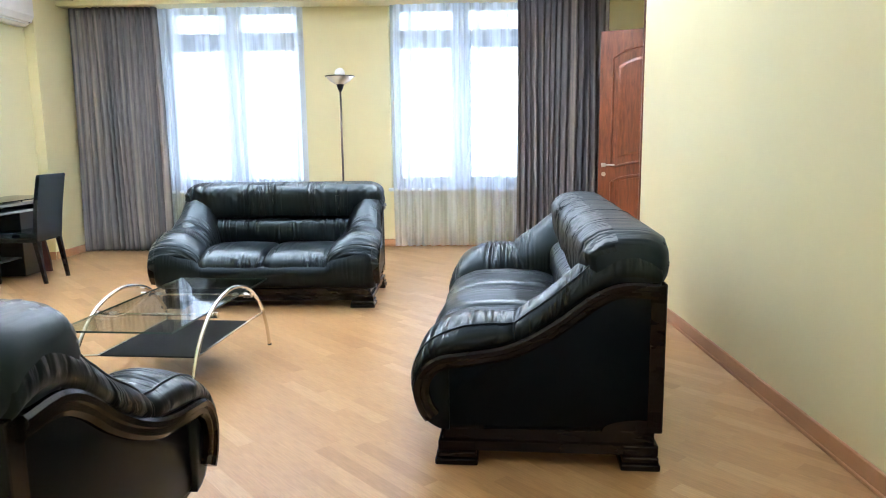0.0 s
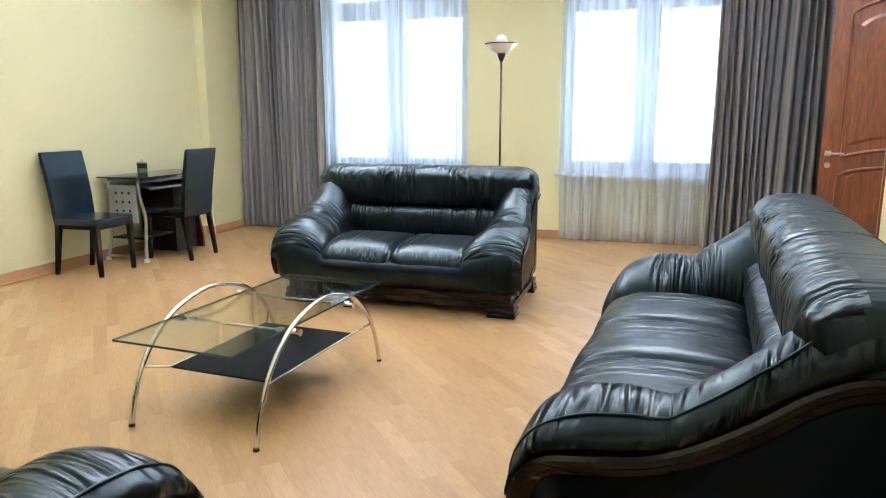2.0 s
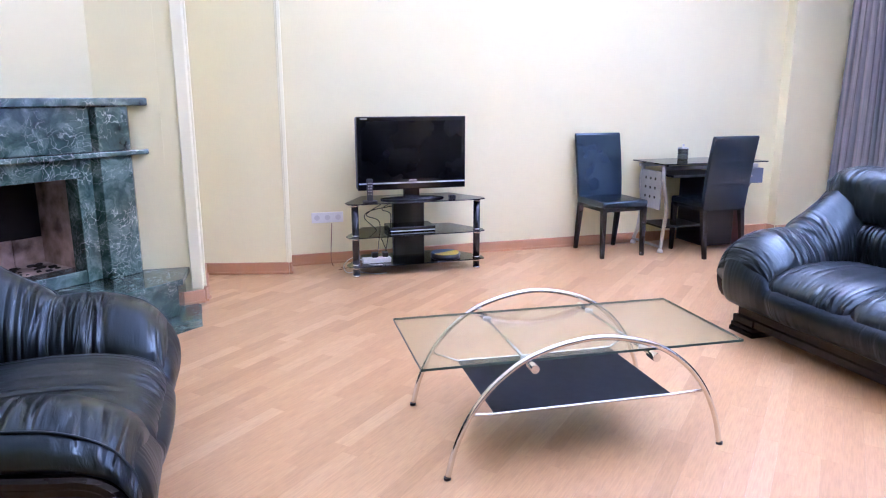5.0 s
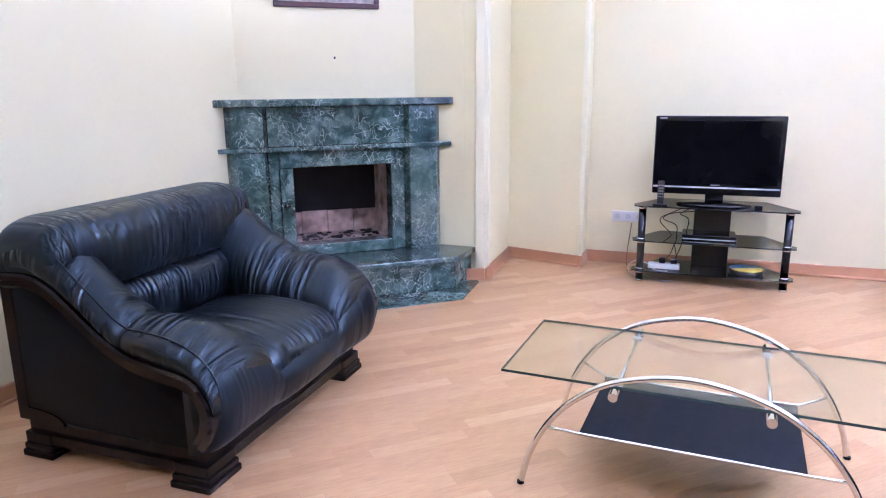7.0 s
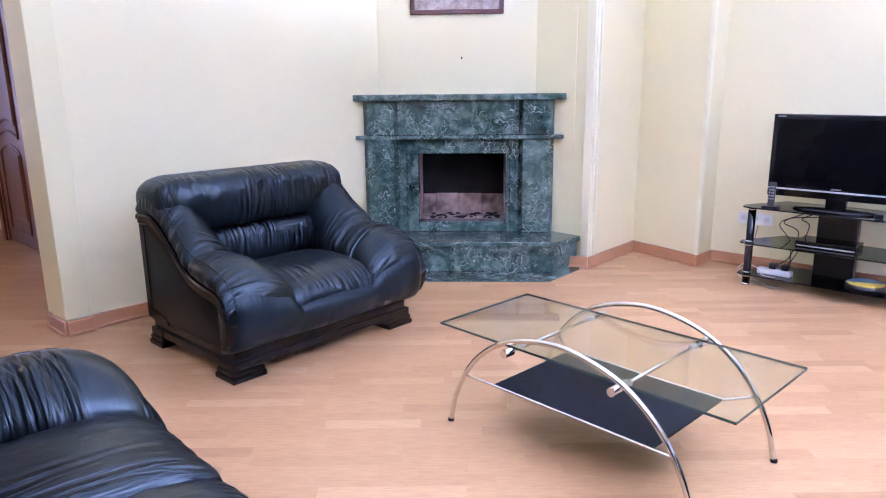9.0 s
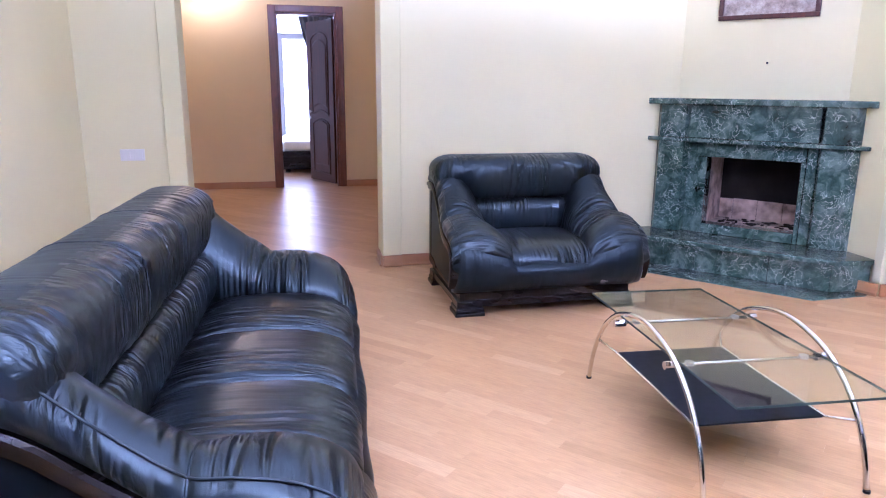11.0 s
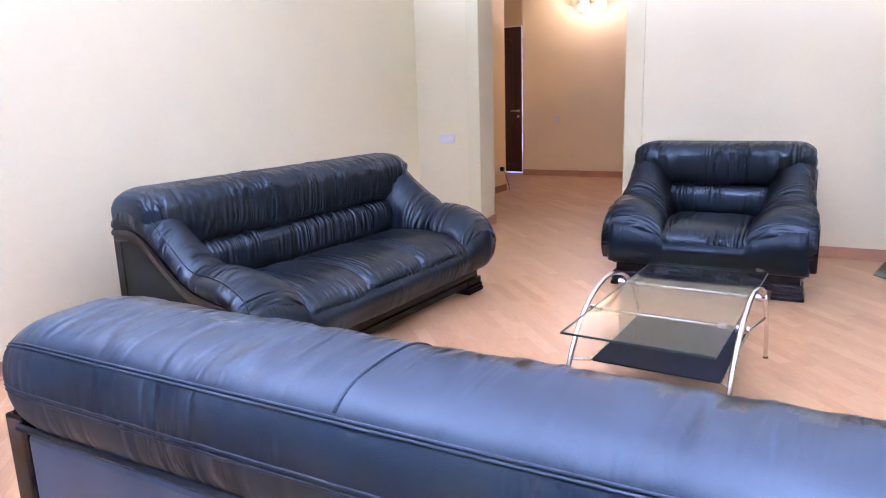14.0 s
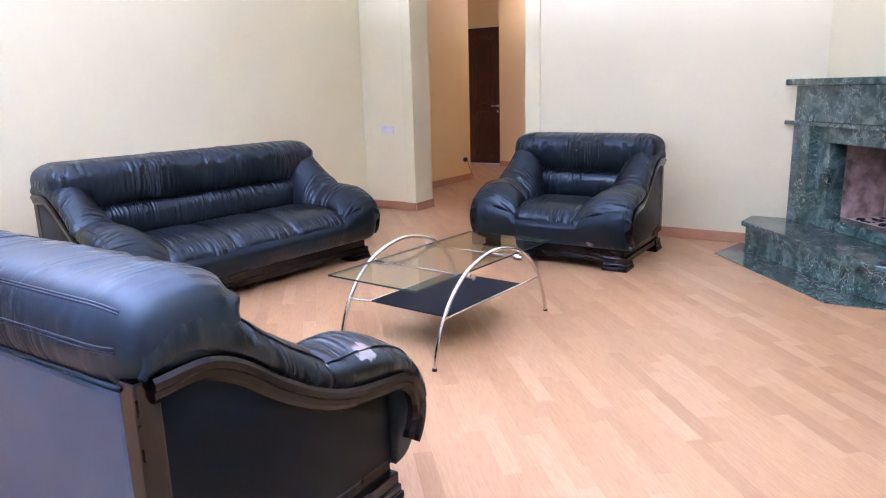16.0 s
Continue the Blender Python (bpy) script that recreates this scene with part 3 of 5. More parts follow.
def door_leaf(parent, w, h, mat, side=1):
    """A panelled leaf from the hinge at x = 0 along +x, its faces at y = +-0.02, with lever handles."""
    leaf = part("leaf", box((0, -0.02, 0.01), (w, 0.02, h), 0.003), mat, parent)
    for face in (-1, 1):
        for z0, z1, rt, rb in ((h * 0.43, h * 0.93, 0.1, 0.06), (0.14, h * 0.40, 0.07, 0.0)):
            outer = arc_panel(0.13, w - 0.13, z0, z1, rt, rb, face * 0.021, 0)
            ring = [Vector(p) for p in outer]
            mid = sum(ring, Vector()) / len(ring)
            bm = bmesh.new()
            path = ring + [ring[0]]
            add_tube(bm, path, 0.012, 6)
            part("panel_moulding", bm, mat, leaf)
            inner = [mid + (p - mid) * 0.84 for p in ring]
            inner = [Vector((p.x, face * 0.021, p.z)) for p in inner]
            lift = [Vector((mid.x + (p.x - mid.x) * 0.92, face * 0.03, mid.z + (p.z - mid.z) * 0.95)) for p in inner]
            part("raised_panel", loft([inner, lift]), mat, leaf)
        bm = bmesh.new()
        add_box(bm, (w - 0.075, min(face * 0.02, face * 0.028), 0.99), (w - 0.03, max(face * 0.02, face * 0.028), 1.03), 0.003)
        add_tube(bm, [(w - 0.055, face * 0.02, 1.01), (w - 0.055, face * 0.06, 1.01), (w - 0.075, face * 0.066, 1.01), (w - 0.17, face * 0.062, 1.012)], 0.009, 8)
        part("door_handle", bm, STEEL, leaf, "satin metal lever handle")
        bm = bmesh.new()
        add_lathe(bm, [(0.0, -0.004), (0.022, -0.004), (0.022, 0.004), (0.0, 0.004)], 14)
        bmesh.ops.transform(bm, matrix=pose(w - 0.055, face * 0.023, 0.92, 90), verts=bm.verts)
        part("key_rose", bm, STEEL, leaf, "round satin metal keyhole plate")
    return leaf


def casing(parent, a, b, h, axis, at, depth, mat, wide=0.09):
    """Frame boards round an opening from a to b along the axis, on both faces of the wall at 'at' to 'at - depth'."""
    def put(u0, u1, z0, z1, v0, v1, nm):
        lo, hi = ((u0, v0, z0), (u1, v1, z1)) if axis == "x" else ((v0, u0, z0), (v1, u1, z1))
        part(nm, box(lo, hi, 0.005), mat, parent)
    for v0, v1 in ((at, at + 0.022), (at - depth - 0.022, at - depth)):
        put(a - wide, a + 0.002, 0, h + wide, v0, v1, "casing"), put(b - 0.002, b + wide, 0, h + wide, v0, v1, "casing"), put(a + 0.002, b - 0.002, h, h + wide, v0, v1, "casing")
    put(a - 0.001, a + 0.028, 0, h, at - depth + 0.001, at - 0.001, "jamb"), put(b - 0.028, b + 0.001, 0, h, at - depth + 0.001, at - 0.001, "jamb"), put(a + 0.028, b - 0.028, h - 0.028, h + 0.001, at - depth + 0.001, at - 0.001, "jamb")


d1 = thing("door_1", pose(0, 0, 0), "open mahogany panelled door with arched panels and steel lever", "door")
d1["kind"] = "structure"
bmc = bmesh.new()
for lo, hi in (((RECESS - 0.022, 6.63, 0), (RECESS, 6.722, 2.43)), ((RECESS - 0.022, 7.558, 0), (RECESS, 7.65, 2.43)), ((RECESS - 0.022, 6.722, 2.34), (RECESS, 7.558, 2.43))):
    add_box(bmc, lo, hi, 0.005)
part("casing", bmc, DOOR, d1)
leaf1 = door_leaf(d1, 0.92, 2.29, DOOR)
leaf1.matrix_basis = pose(2.25, 6.72, 0, 0, 0, 155)
tagged(part("corner_trim", box((EAST[1] - 0.012, 5.722, 0), (EAST[1] + 0.12, 5.745, TOP), 0.004), DOOR), "mahogany board on the end of the wall", "trim", kind="structure")

door2 = thing("door_2", pose(0, 0, 0), "open mahogany bedroom door in a wide wooden frame", "door")
door2["kind"] = "structure"
casing(door2, BD[0], BD[1], 2.32, "x", HALL_FAR, 0.2, DOOR)
lf = door_leaf(door2, 0.73, 2.27, DARKDOOR)
lf.matrix_basis = pose(BD[0] + 0.035, HALL_FAR - 0.2, 0, 0, 0, -64)
door3 = thing("door_3", pose(0, 0, 0), "half-open dark mahogany hall door in its frame", "door")
door3["kind"] = "structure"
casing(door3, D1[0], D1[1], 2.32, "y", HALL_WEST, 0.2, DOOR)
lf = door_leaf(door3, 0.55, 2.27, DOOR)
lf.matrix_basis = pose(HALL_WEST - 0.19, D1[0] + 0.035, 0, 0, 0, 110)
door4 = thing("door_4", pose(0, 0, 0), "closed mahogany panelled hall door", "door")
door4["kind"] = "structure"
casing(door4, D2[0], D2[1], 2.32, "y", HALL_WEST, 0.2, DOOR)
lf = door_leaf(door4, 0.77, 2.27, DOOR)
lf.matrix_basis = pose(HALL_WEST - 0.03, D2[1] - 0.035, 0, 0, 0, -90)
door5 = thing("door_5", pose(0, 0, 0), "closed dark brown door at the end of the lobby", "door")
door5["kind"] = "structure"
lf = door_leaf(door5, 0.64, 2.33, DARKDOOR)
lf.matrix_basis = pose(2.975, -3.92, 0, 0, 0, 180)

# ---- sofas ----


def wrinkle(x, s, amount, seed, fx=16.0, fs=2.0):
    n = noise.noise(Vector((x * fx + 2.5 * noise.noise(Vector((x * 2, s * 3, seed + 9))), s * fs, seed)))
    return amount * (1 - 2 * abs(n)) * (0.4 + 0.6 * abs(noise.noise(Vector((x * 1.7, s * 2.1, seed + 4)))) * 2)


# along the arm: y, crest height, outer lower edge, reach of the inner foot, distance of the crest from the outer face
ARM = [(0.41, 0.82, 0.725, 0.25, 0.10), (0.36, 0.875, 0.735, 0.265, 0.105), (0.28, 0.900, 0.735, 0.28, 0.11), (0.18, 0.848, 0.695, 0.29, 0.105), (0.08, 0.758, 0.63, 0.295, 0.10), (-0.02, 0.678, 0.56, 0.30, 0.095),
       (-0.10, 0.622, 0.512, 0.295, 0.10), (-0.15, 0.598, 0.495, 0.305, 0.11), (-0.23, 0.600, 0.48, 0.325, 0.125), (-0.33, 0.588, 0.466, 0.34, 0.14), (-0.41, 0.555, 0.45, 0.345, 0.15), (-0.465, 0.515, 0.42, 0.34, 0.155),
       (-0.505, 0.455, 0.36, 0.325, 0.155), (-0.52, 0.39, 0.32, 0.30, 0.15)]
SEAM = -0.13


def flare(y):
    """How far the front of an arm swells out beyond the side panel."""
    u = max(0.0, min(1.0, (0.10 - y) / 0.45))
    return 0.035 * u * u * (3 - 2 * u)


def arm_rings(w, side, seed):
    a = curve([Vector((y, t, o)) for y, t, o, _, _ in ARM], 6)
    b = curve([Vector((r, c, 0)) for _, _, _, r, c in ARM], 6)
    rings = []
    for p, q in zip(a, b):
        y, t, o, reach, crest = p.x, p.y, p.z, q.x, q.y
        foot = min(0.36, o - 0.04)
        h = t - o
        section = curve([Vector((0.015, o - 0.012, 0)), Vector((-0.022, o + 0.22 * h, 0)), Vector((-0.012, o + 0.62 * h, 0)), Vector((0.4 * crest, o + 0.93 * h, 0)), Vector((crest, t, 0)),
                         Vector((crest + 0.42 * (reach - crest), t - 0.13 * (t - foot), 0)), Vector((crest + 0.86 * (reach - crest), t - 0.48 * (t - foot), 0)), Vector((reach, foot, 0))], 4)
        ring, mid = [], Vector((reach * 0.5, (t + foot) / 2, 0))
        for k, s in enumerate(section):
            puff = 1 + wrinkle(y, k * 0.06, 0.026, seed, 13, 1.3) - 0.075 * math.exp(-((y - SEAM) / 0.014) ** 2) + 0.03 * math.exp(-((y - SEAM - 0.06) / 0.04) ** 2)
            s = mid + (s - mid) * puff
            ring.append((side * (w / 2 - s.x + flare(y) * max(0.0, 1 - s.x / reach)), y, s.y))
        ring += [(side * (w / 2 - reach * 0.6), y, foot - 0.03), (side * (w / 2 - 0.06), y, min(foot, o - 0.05))]
        rings.append(ring)
    return rings


SIDE = [(0.40, 0.708), (0.27, 0.71), (0.17, 0.667), (0.056, 0.58), (-0.06, 0.51), (-0.17, 0.468), (-0.31, 0.447), (-0.41, 0.43), (-0.465, 0.385), (-0.485, 0.32), (-0.47, 0.255), (-0.445, 0.215)]


def sofa(name, w, seats, label, seed, m, hide=LEATHER, cover=SATIN):
    ob = thing(name, m, label, "sofa" if seats > 1 else "armchair")
    # plinth in three steps, feet
    steps = ((0.055, -0.008), (0.058, 0.002), (0.096, 0.002), (0.10, -0.012), (0.15, -0.012))
    part("plinth", loft([[(sx * (w / 2 + o), sy * (0.42 + o), z) for sx, sy in ((-1, -1), (1, -1), (1, 1), (-1, 1))] for z, o in steps]), LACQUER, ob, "stepped black lacquered plinth")
    for sx in (-1, 1):
        for y0, y1 in ((-0.44, -0.27), (0.28, 0.43)):
            bm = bmesh.new()
            x0, x1 = sorted((sx * (w / 2 + 0.02), sx * (w / 2 - 0.17)))
            add_box(bm, (x0, y0, 0.0), (x1, y1, 0.028), 0.006)
            add_box(bm, (x0 + 0.006, y0 + 0.006, 0.0285), (x1 - 0.006, y1 - 0.006, 0.0545), 0.006)
            add_box(bm, (x0 + 0.012, y0 + 0.012, 0.0545), (x1 - 0.012, y1 - 0.012, 0.098), 0.006)
            part("foot", bm, LACQUER, ob, "stepped black lacquered block foot")
    # sides
    top = curve([Vector((y, z, 0)) for y, z in SIDE], 6)
    outline = [(p.x, p.y) for p in top] + [(-0.415, 0.15), (0.42, 0.15), (0.42, 0.70)]
    for sx in (-1, 1):
        x0, x1 = sx * (w / 2 - 0.045), sx * (w / 2 - 0.008)
        inner = [(x0, y, z) for y, z in outline]
        face = [(x1 + sx * 0.4 * flare(y), y, z) for y, z in outline]
        mid = Vector((x1, -0.02, 0.38))
        soft = [(x1 + sx * (0.012 + 0.4 * flare(y)), mid.y + (y - mid.y) * 0.92, mid.z + (z - mid.z) * 0.90) for y, z in outline]
        part("side_panel", loft([inner, face, soft]), PANEL, ob, "dark leather covered side panel", True)
        core = [(y * 0.97 + 0.01, z + 0.03) for y, z in outline[:-3]] + [(-0.40, 0.16), (0.40, 0.16), (0.40, 0.73)]
        part("arm_core", loft([[(sx * (w / 2 - 0.05), y, z) for y, z in core], [(sx * (w / 2 - 0.21), y, z - 0.02 * (z > 0.3)) for y, z in core]]), PANEL, ob)
        # S-shaped rail that runs along the panel's upper edge
        rings, count = [], len(top)
        for i, p in enumerate(top):
            d = (top[min(i + 1, count - 1)] - top[max(i - 1, 0)]).normalized()
            nrm = Vector((d.y, -d.x, 0))
            c = p + nrm * 0.004
            prof = [(-0.03, -0.036), (0.016, -0.034), (0.026, -0.022), (0.026, -0.006), (0.034, 0.0), (0.034, 0.016), (0.026, 0.026), (-0.03, 0.026)]
            rings.append([(sx * (w / 2 + a + 1.1 * flare(p.x)), c.x + nrm.x * b, c.y + nrm.y * b) for a, b in prof])
        part("side_rail", loft(rings), LACQUER, ob, "curved black lacquered wooden rail")
        bx0, bx1 = sorted((sx * (w / 2 - 0.05), sx * (w / 2 + 0.008)))
        part("back_post", box((bx0, 0.375, 0.15), (bx1, 0.435, 0.735), 0.006), LACQUER, ob, "black lacquered corner post")
        for yc, flip in ((-0.415, 1), (0.375, -1)):
            arc = [(yc, 0.151)] + [(yc + flip * 0.17 * math.sin(t * math.pi / 2), 0.151 + 0.055 * math.cos(t * math.pi / 2) ** 0.8) for t in [k / 8 for k in range(9)]]
            a0, a1 = sx * (w / 2 - 0.01), sx * (w / 2 + 0.012)
            part("corner_bracket", loft([[(a0, y, z) for y, z in arc], [(a1, y, z) for y, z in arc]]), LACQUER, ob)
        rings = arm_rings(w, sx, seed + sx)
        arm = part("arm", loft(rings, uv=True), hide, ob, "bulging creased leather arm", True)
        part("seam", tube([Vector(p) for p in min(rings, key=lambda r: abs(r[0][1] - SEAM))[2:-3]], 0.0045, 6), hide, arm, "stitched seam across the arm", True)
        rim = [Vector(r[10]) + Vector((sx * 0.002, 0, 0.002)) for r in rings[3:]]
        part("seam", tube(rim, 0.0035, 6), hide, arm, "stitched seam along the arm", True)
    # body, back
    part("body", box((-w / 2 + 0.05, -0.40, 0.151), (w / 2 - 0.05, 0.40, 0.34), 0.02), PANEL, ob)
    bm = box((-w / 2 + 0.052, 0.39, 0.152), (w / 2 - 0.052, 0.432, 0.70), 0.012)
    # the paler colour stands for window light on the back
    part("back_panel", bm, SHEENHIDE, ob, "flat black leather back with painted bluish window sheen")
    part("piping", tube([(-w / 2 + 0.04, 0.436, 0.715), (w / 2 - 0.04, 0.436, 0.715)], 0.007, 8), LITHIDE, ob, "leather piping along the back", True)
    # back roll along the whole width
    n, steps = 52, max(60, int(w * 150))
    rings = []
    for i in range(steps + 1):
        x = -w / 2 - 0.018 + (w + 0.036) * i / steps
        edge = min(1.0, (w / 2 + 0.019 - abs(x)) / 0.15)
        sh = 0.34 + 0.66 * math.sqrt(max(0.0, 1 - (1 - edge) ** 2.2))
        ring = []
        for k in range(n):
            a = 2 * math.pi * k / n
            ca, sa = math.cos(a), math.sin(a)
            cy, cz = math.copysign(abs(ca) ** (0.85 if ca < 0 else 0.62), ca), math.copysign(abs(sa) ** 0.75, sa)
            front = max(0.0, -ca) if sa > -0.7 else 0
            d = wrinkle(x + 0.05 * sa, k * 0.09, 0.013, seed, 12, 0.7) * (0.15 + front)
            lower = 0.125 if sa < 0 and ca < 0.3 and abs(x) < w / 2 - 0.22 else 0.0
            ring.append((x, 0.295 + cy * ((0.175 if ca < 0 else 0.158) * (0.45 + 0.55 * sh) + d), 0.807 + cz * (0.125 * sh + d) - lower * -sa * (0.3 + 0.7 * front)))
        rings.append(ring)
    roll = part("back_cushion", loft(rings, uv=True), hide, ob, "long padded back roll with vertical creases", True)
    roll.data.materials.append(LITHIDE)
    # rear and top faces take the smoother hide with painted window light
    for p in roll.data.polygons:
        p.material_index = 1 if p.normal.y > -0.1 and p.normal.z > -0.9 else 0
    for k, other, mix in ((5, 6, 0.0), (5, 6, 0.5), (0, 51, 0.0), (0, 51, 0.45)):
        line = [Vector(r[k]).lerp(Vector(r[other]), mix) for r in rings[7:-7]]
        part("stitching", tube(line, 0.003, 6), LITHIDE, roll, "raised double seam on the back", True)
    for q in range(1, seats if seats > 1 else 1):
        near = min(rings, key=lambda r: abs(r[0][0] - (-w / 2 + 0.25 + (w - 0.5) * q / seats)))
        part("seam", tube([Vector(p) for p in near[6:32]], 0.0035, 6), LITHIDE, roll, "seam across the back roll", True)
    # lumbar pad
    half = w / 2 - 0.21
    rings, steps, n = [], max(20, int(half * 120)), 24
    for i in range(steps + 1):
        x = -half + 2 * half * i / steps
        sh = math.sqrt(max(0.05, 1 - (max(0, abs(x) - half + 0.08) / 0.08) ** 2))
        ring = []
        for k in range(n):
            a = 2 * math.pi * k / n
            d = wrinkle(x, k * 0.2, 0.009, seed + 20, 13, 1.5)
            ca, sa = math.cos(a), math.sin(a)
            ring.append((x, 0.20 + math.copysign(abs(ca) ** 0.8, ca) * (0.10 * sh + d), 0.520 + math.copysign(abs(sa) ** 0.7, sa) * (0.115 * (0.6 + 0.4 * sh) + d)))
        rings.append(ring)
    part("lumbar_cushion", loft(rings, uv=True), hide, ob, "lower back pad of creased leather", True)
    # seats
    each = 2 * (w / 2 - 0.30) / seats
    for q in range(seats):
        c0, rings, steps, n = -w / 2 + 0.30 + each * (q + 0.5), [], max(16, int(each * 60)), 36
        for i in range(steps + 1):
            u = -1 + 2 * i / steps
            pinch = math.sqrt(max(0.0, 1 - abs(u) ** 7))
            x = c0 + u * each / 2
            ring = []
            for k in range(n):
                a = 2 * math.pi * k / n
                ca, sa = math.cos(a), math.sin(a)
                cy, cz = math.copysign(abs(ca) ** 0.55, ca), math.copysign(abs(sa) ** 0.62, sa)
                up = max(0.0, sa)
                d = wrinkle(x + 0.3 * up, k * 0.15, 0.006, seed + 40 + q, 12, 2.0)
                y = -0.165 + cy * (0.345 * (0.93 + 0.07 * pinch) + d)
                z = 0.305 + cz * (0.135 * (0.80 + 0.20 * pinch) + d) + (0.03 * up * pinch * (1 - cy * cy))
                ring.append((x, y - 0.01 * (1 - abs(sa)), z))
            rings.append(ring)
        part("seat_cushion", loft(rings, uv=True), hide, ob, "soft black leather seat cushion", True)
    # smooth front cover that runs from arm to arm, dipping where the seat meets the arms
    rings, steps = [], int(w * 60)
    profile = [(-0.38, 0.155), (-0.455, 0.165), (-0.51, 0.21), (-0.535, 0.28), (-0.535, 0.345), (-0.50, 0.405), (-0.43, 0.435), (-0.38, 0.40)]
    for i in range(steps + 1):
        x = (w / 2 + 0.035) * (-1 + 2 * i / steps)
        edge = min(1.0, (w / 2 + 0.036 - abs(x)) / 0.10)
        sh = math.sqrt(max(0.0, 1 - (1 - edge) ** 2))
        near = abs(x) - (w / 2 - 0.33)
        rise = -0.07 + 0.045 * max(0.0, min(1.0, near / 0.06 + 0.5)) + 0.075 * max(0.0, min(1.0, near / 0.22)) - 0.015 * math.exp(-(near / 0.03) ** 2)
        bulge = 0.006 * math.sin(x * 9 + seed) + 0.008 * (1 - math.exp(-(near / 0.05) ** 2))
        section = curve([Vector((y, z, 0)) for y, z in profile], 3)
        rings.append([(x, -0.38 + (s.x + 0.38) * (0.62 + 0.38 * sh) - (bulge if s.x < -0.46 else 0.0), s.y + rise * max(0.0, (s.y - 0.25) / 0.18)) for s in section])
    part("front_cover", loft(rings, uv=True), cover, ob, "smooth satin leather front cover", True)
    return ob


sofa("three_seat_sofa", 2.08, 3, "black leather three-seat sofa with curved lacquered side rails", 2.0, pose(0.468, 3.716, 0, 0, 0, -94))
sofa("two_seat_sofa", 1.63, 2, "black leather two-seat sofa with worn arms, its back to the windows", 5.0, pose(-1.455, 5.73, 0), SCUFFED)
sofa("armchair", 1.16, 1, "wide black leather armchair with creased back, beside the fireplace", 8.0, pose(-1.405, 1.80, 0, 0, 0, 180), LEATHER, TORN)

# ---- coffee table ----


def coffee_table(m):
    ob = thing("coffee_table", m, "glass coffee table on two chrome arches with a black lower shelf", "coffee table")
    arch = [(-0.545, 0.0), (-0.515, 0.12), (-0.455, 0.245), (-0.36, 0.355), (-0.22, 0.44), (0.0, 0.482), (0.22, 0.44), (0.36, 0.355), (0.455, 0.245), (0.515, 0.12), (0.545, 0.0)]
    pts = curve([Vector((y, z, 0)) for y, z in arch], 6)
    for sx in (-1, 1):
        a = part("arch", tube([(sx * 0.312, p.x, p.y) for p in pts], 0.0108, 12), CHROME, ob, "bent chrome tube leg arch", True)
        for y in (-0.545, 0.545):
            part("foot_cap", lathe([(0.0, 0.0), (0.013, 0.0), (0.013, 0.010), (0.0, 0.010)], 14, (sx * 0.312, y, 0)), BLACK, a, "black rubber foot cap")
        part("shelf_rod", tube([(sx * 0.312, -0.46, 0.235), (sx * 0.262, -0.36, 0.205), (sx * 0.258, 0.0, 0.203), (sx * 0.262, 0.36, 0.205), (sx * 0.312, 0.46, 0.235)], 0.006, 8), CHROME, ob, "thin chrome shelf rod", True)
    for y in (-0.235, 0.235):
        part("cross_bar", tube([(-0.312, y, 0.392), (0.312, y, 0.392)], 0.007, 8), CHROME, ob, "chrome bar under the glass", True)
        for sx in (-1, 1):
            k = part("clamp", tube([(sx * 0.335, y, 0.392), (sx * 0.285, y, 0.392)], 0.016, 12), CHROME, ob, "chrome clamp")
            part("pad", lathe([(0, 0.39), (0.018, 0.39), (0.018, 0.4025), (0, 0.4025)], 14, (sx * 0.235, y, 0)), STEEL, ob)
    part("shelf", box((-0.255, -0.355, 0.199), (0.255, 0.355, 0.207), 0.002), FELT, ob, "black lower shelf panel")
    part("glass_top", box((-0.285, -0.63, 0.4035), (0.285, 0.63, 0.4115)), TABLE_GLASS, ob, "clear greenish glass top")
    bm = bmesh.new()
    for lo, hi in (((-0.286, -0.631, 0.403), (0.286, -0.6295, 0.412)), ((-0.286, 0.6295, 0.403), (0.286, 0.631, 0.412)), ((-0.286, -0.6295, 0.403), (-0.2845, 0.6295, 0.412)), ((0.2845, -0.6295, 0.403), (0.286, 0.6295, 0.412))):
        add_box(bm, lo, hi)
    part("glass_edge", bm, EDGE, ob, "dark green polished glass edge")
    return ob


coffee_table(pose(-1.513, 3.805, 0, 0, 0, -3.7))

# ---- fireplace ----


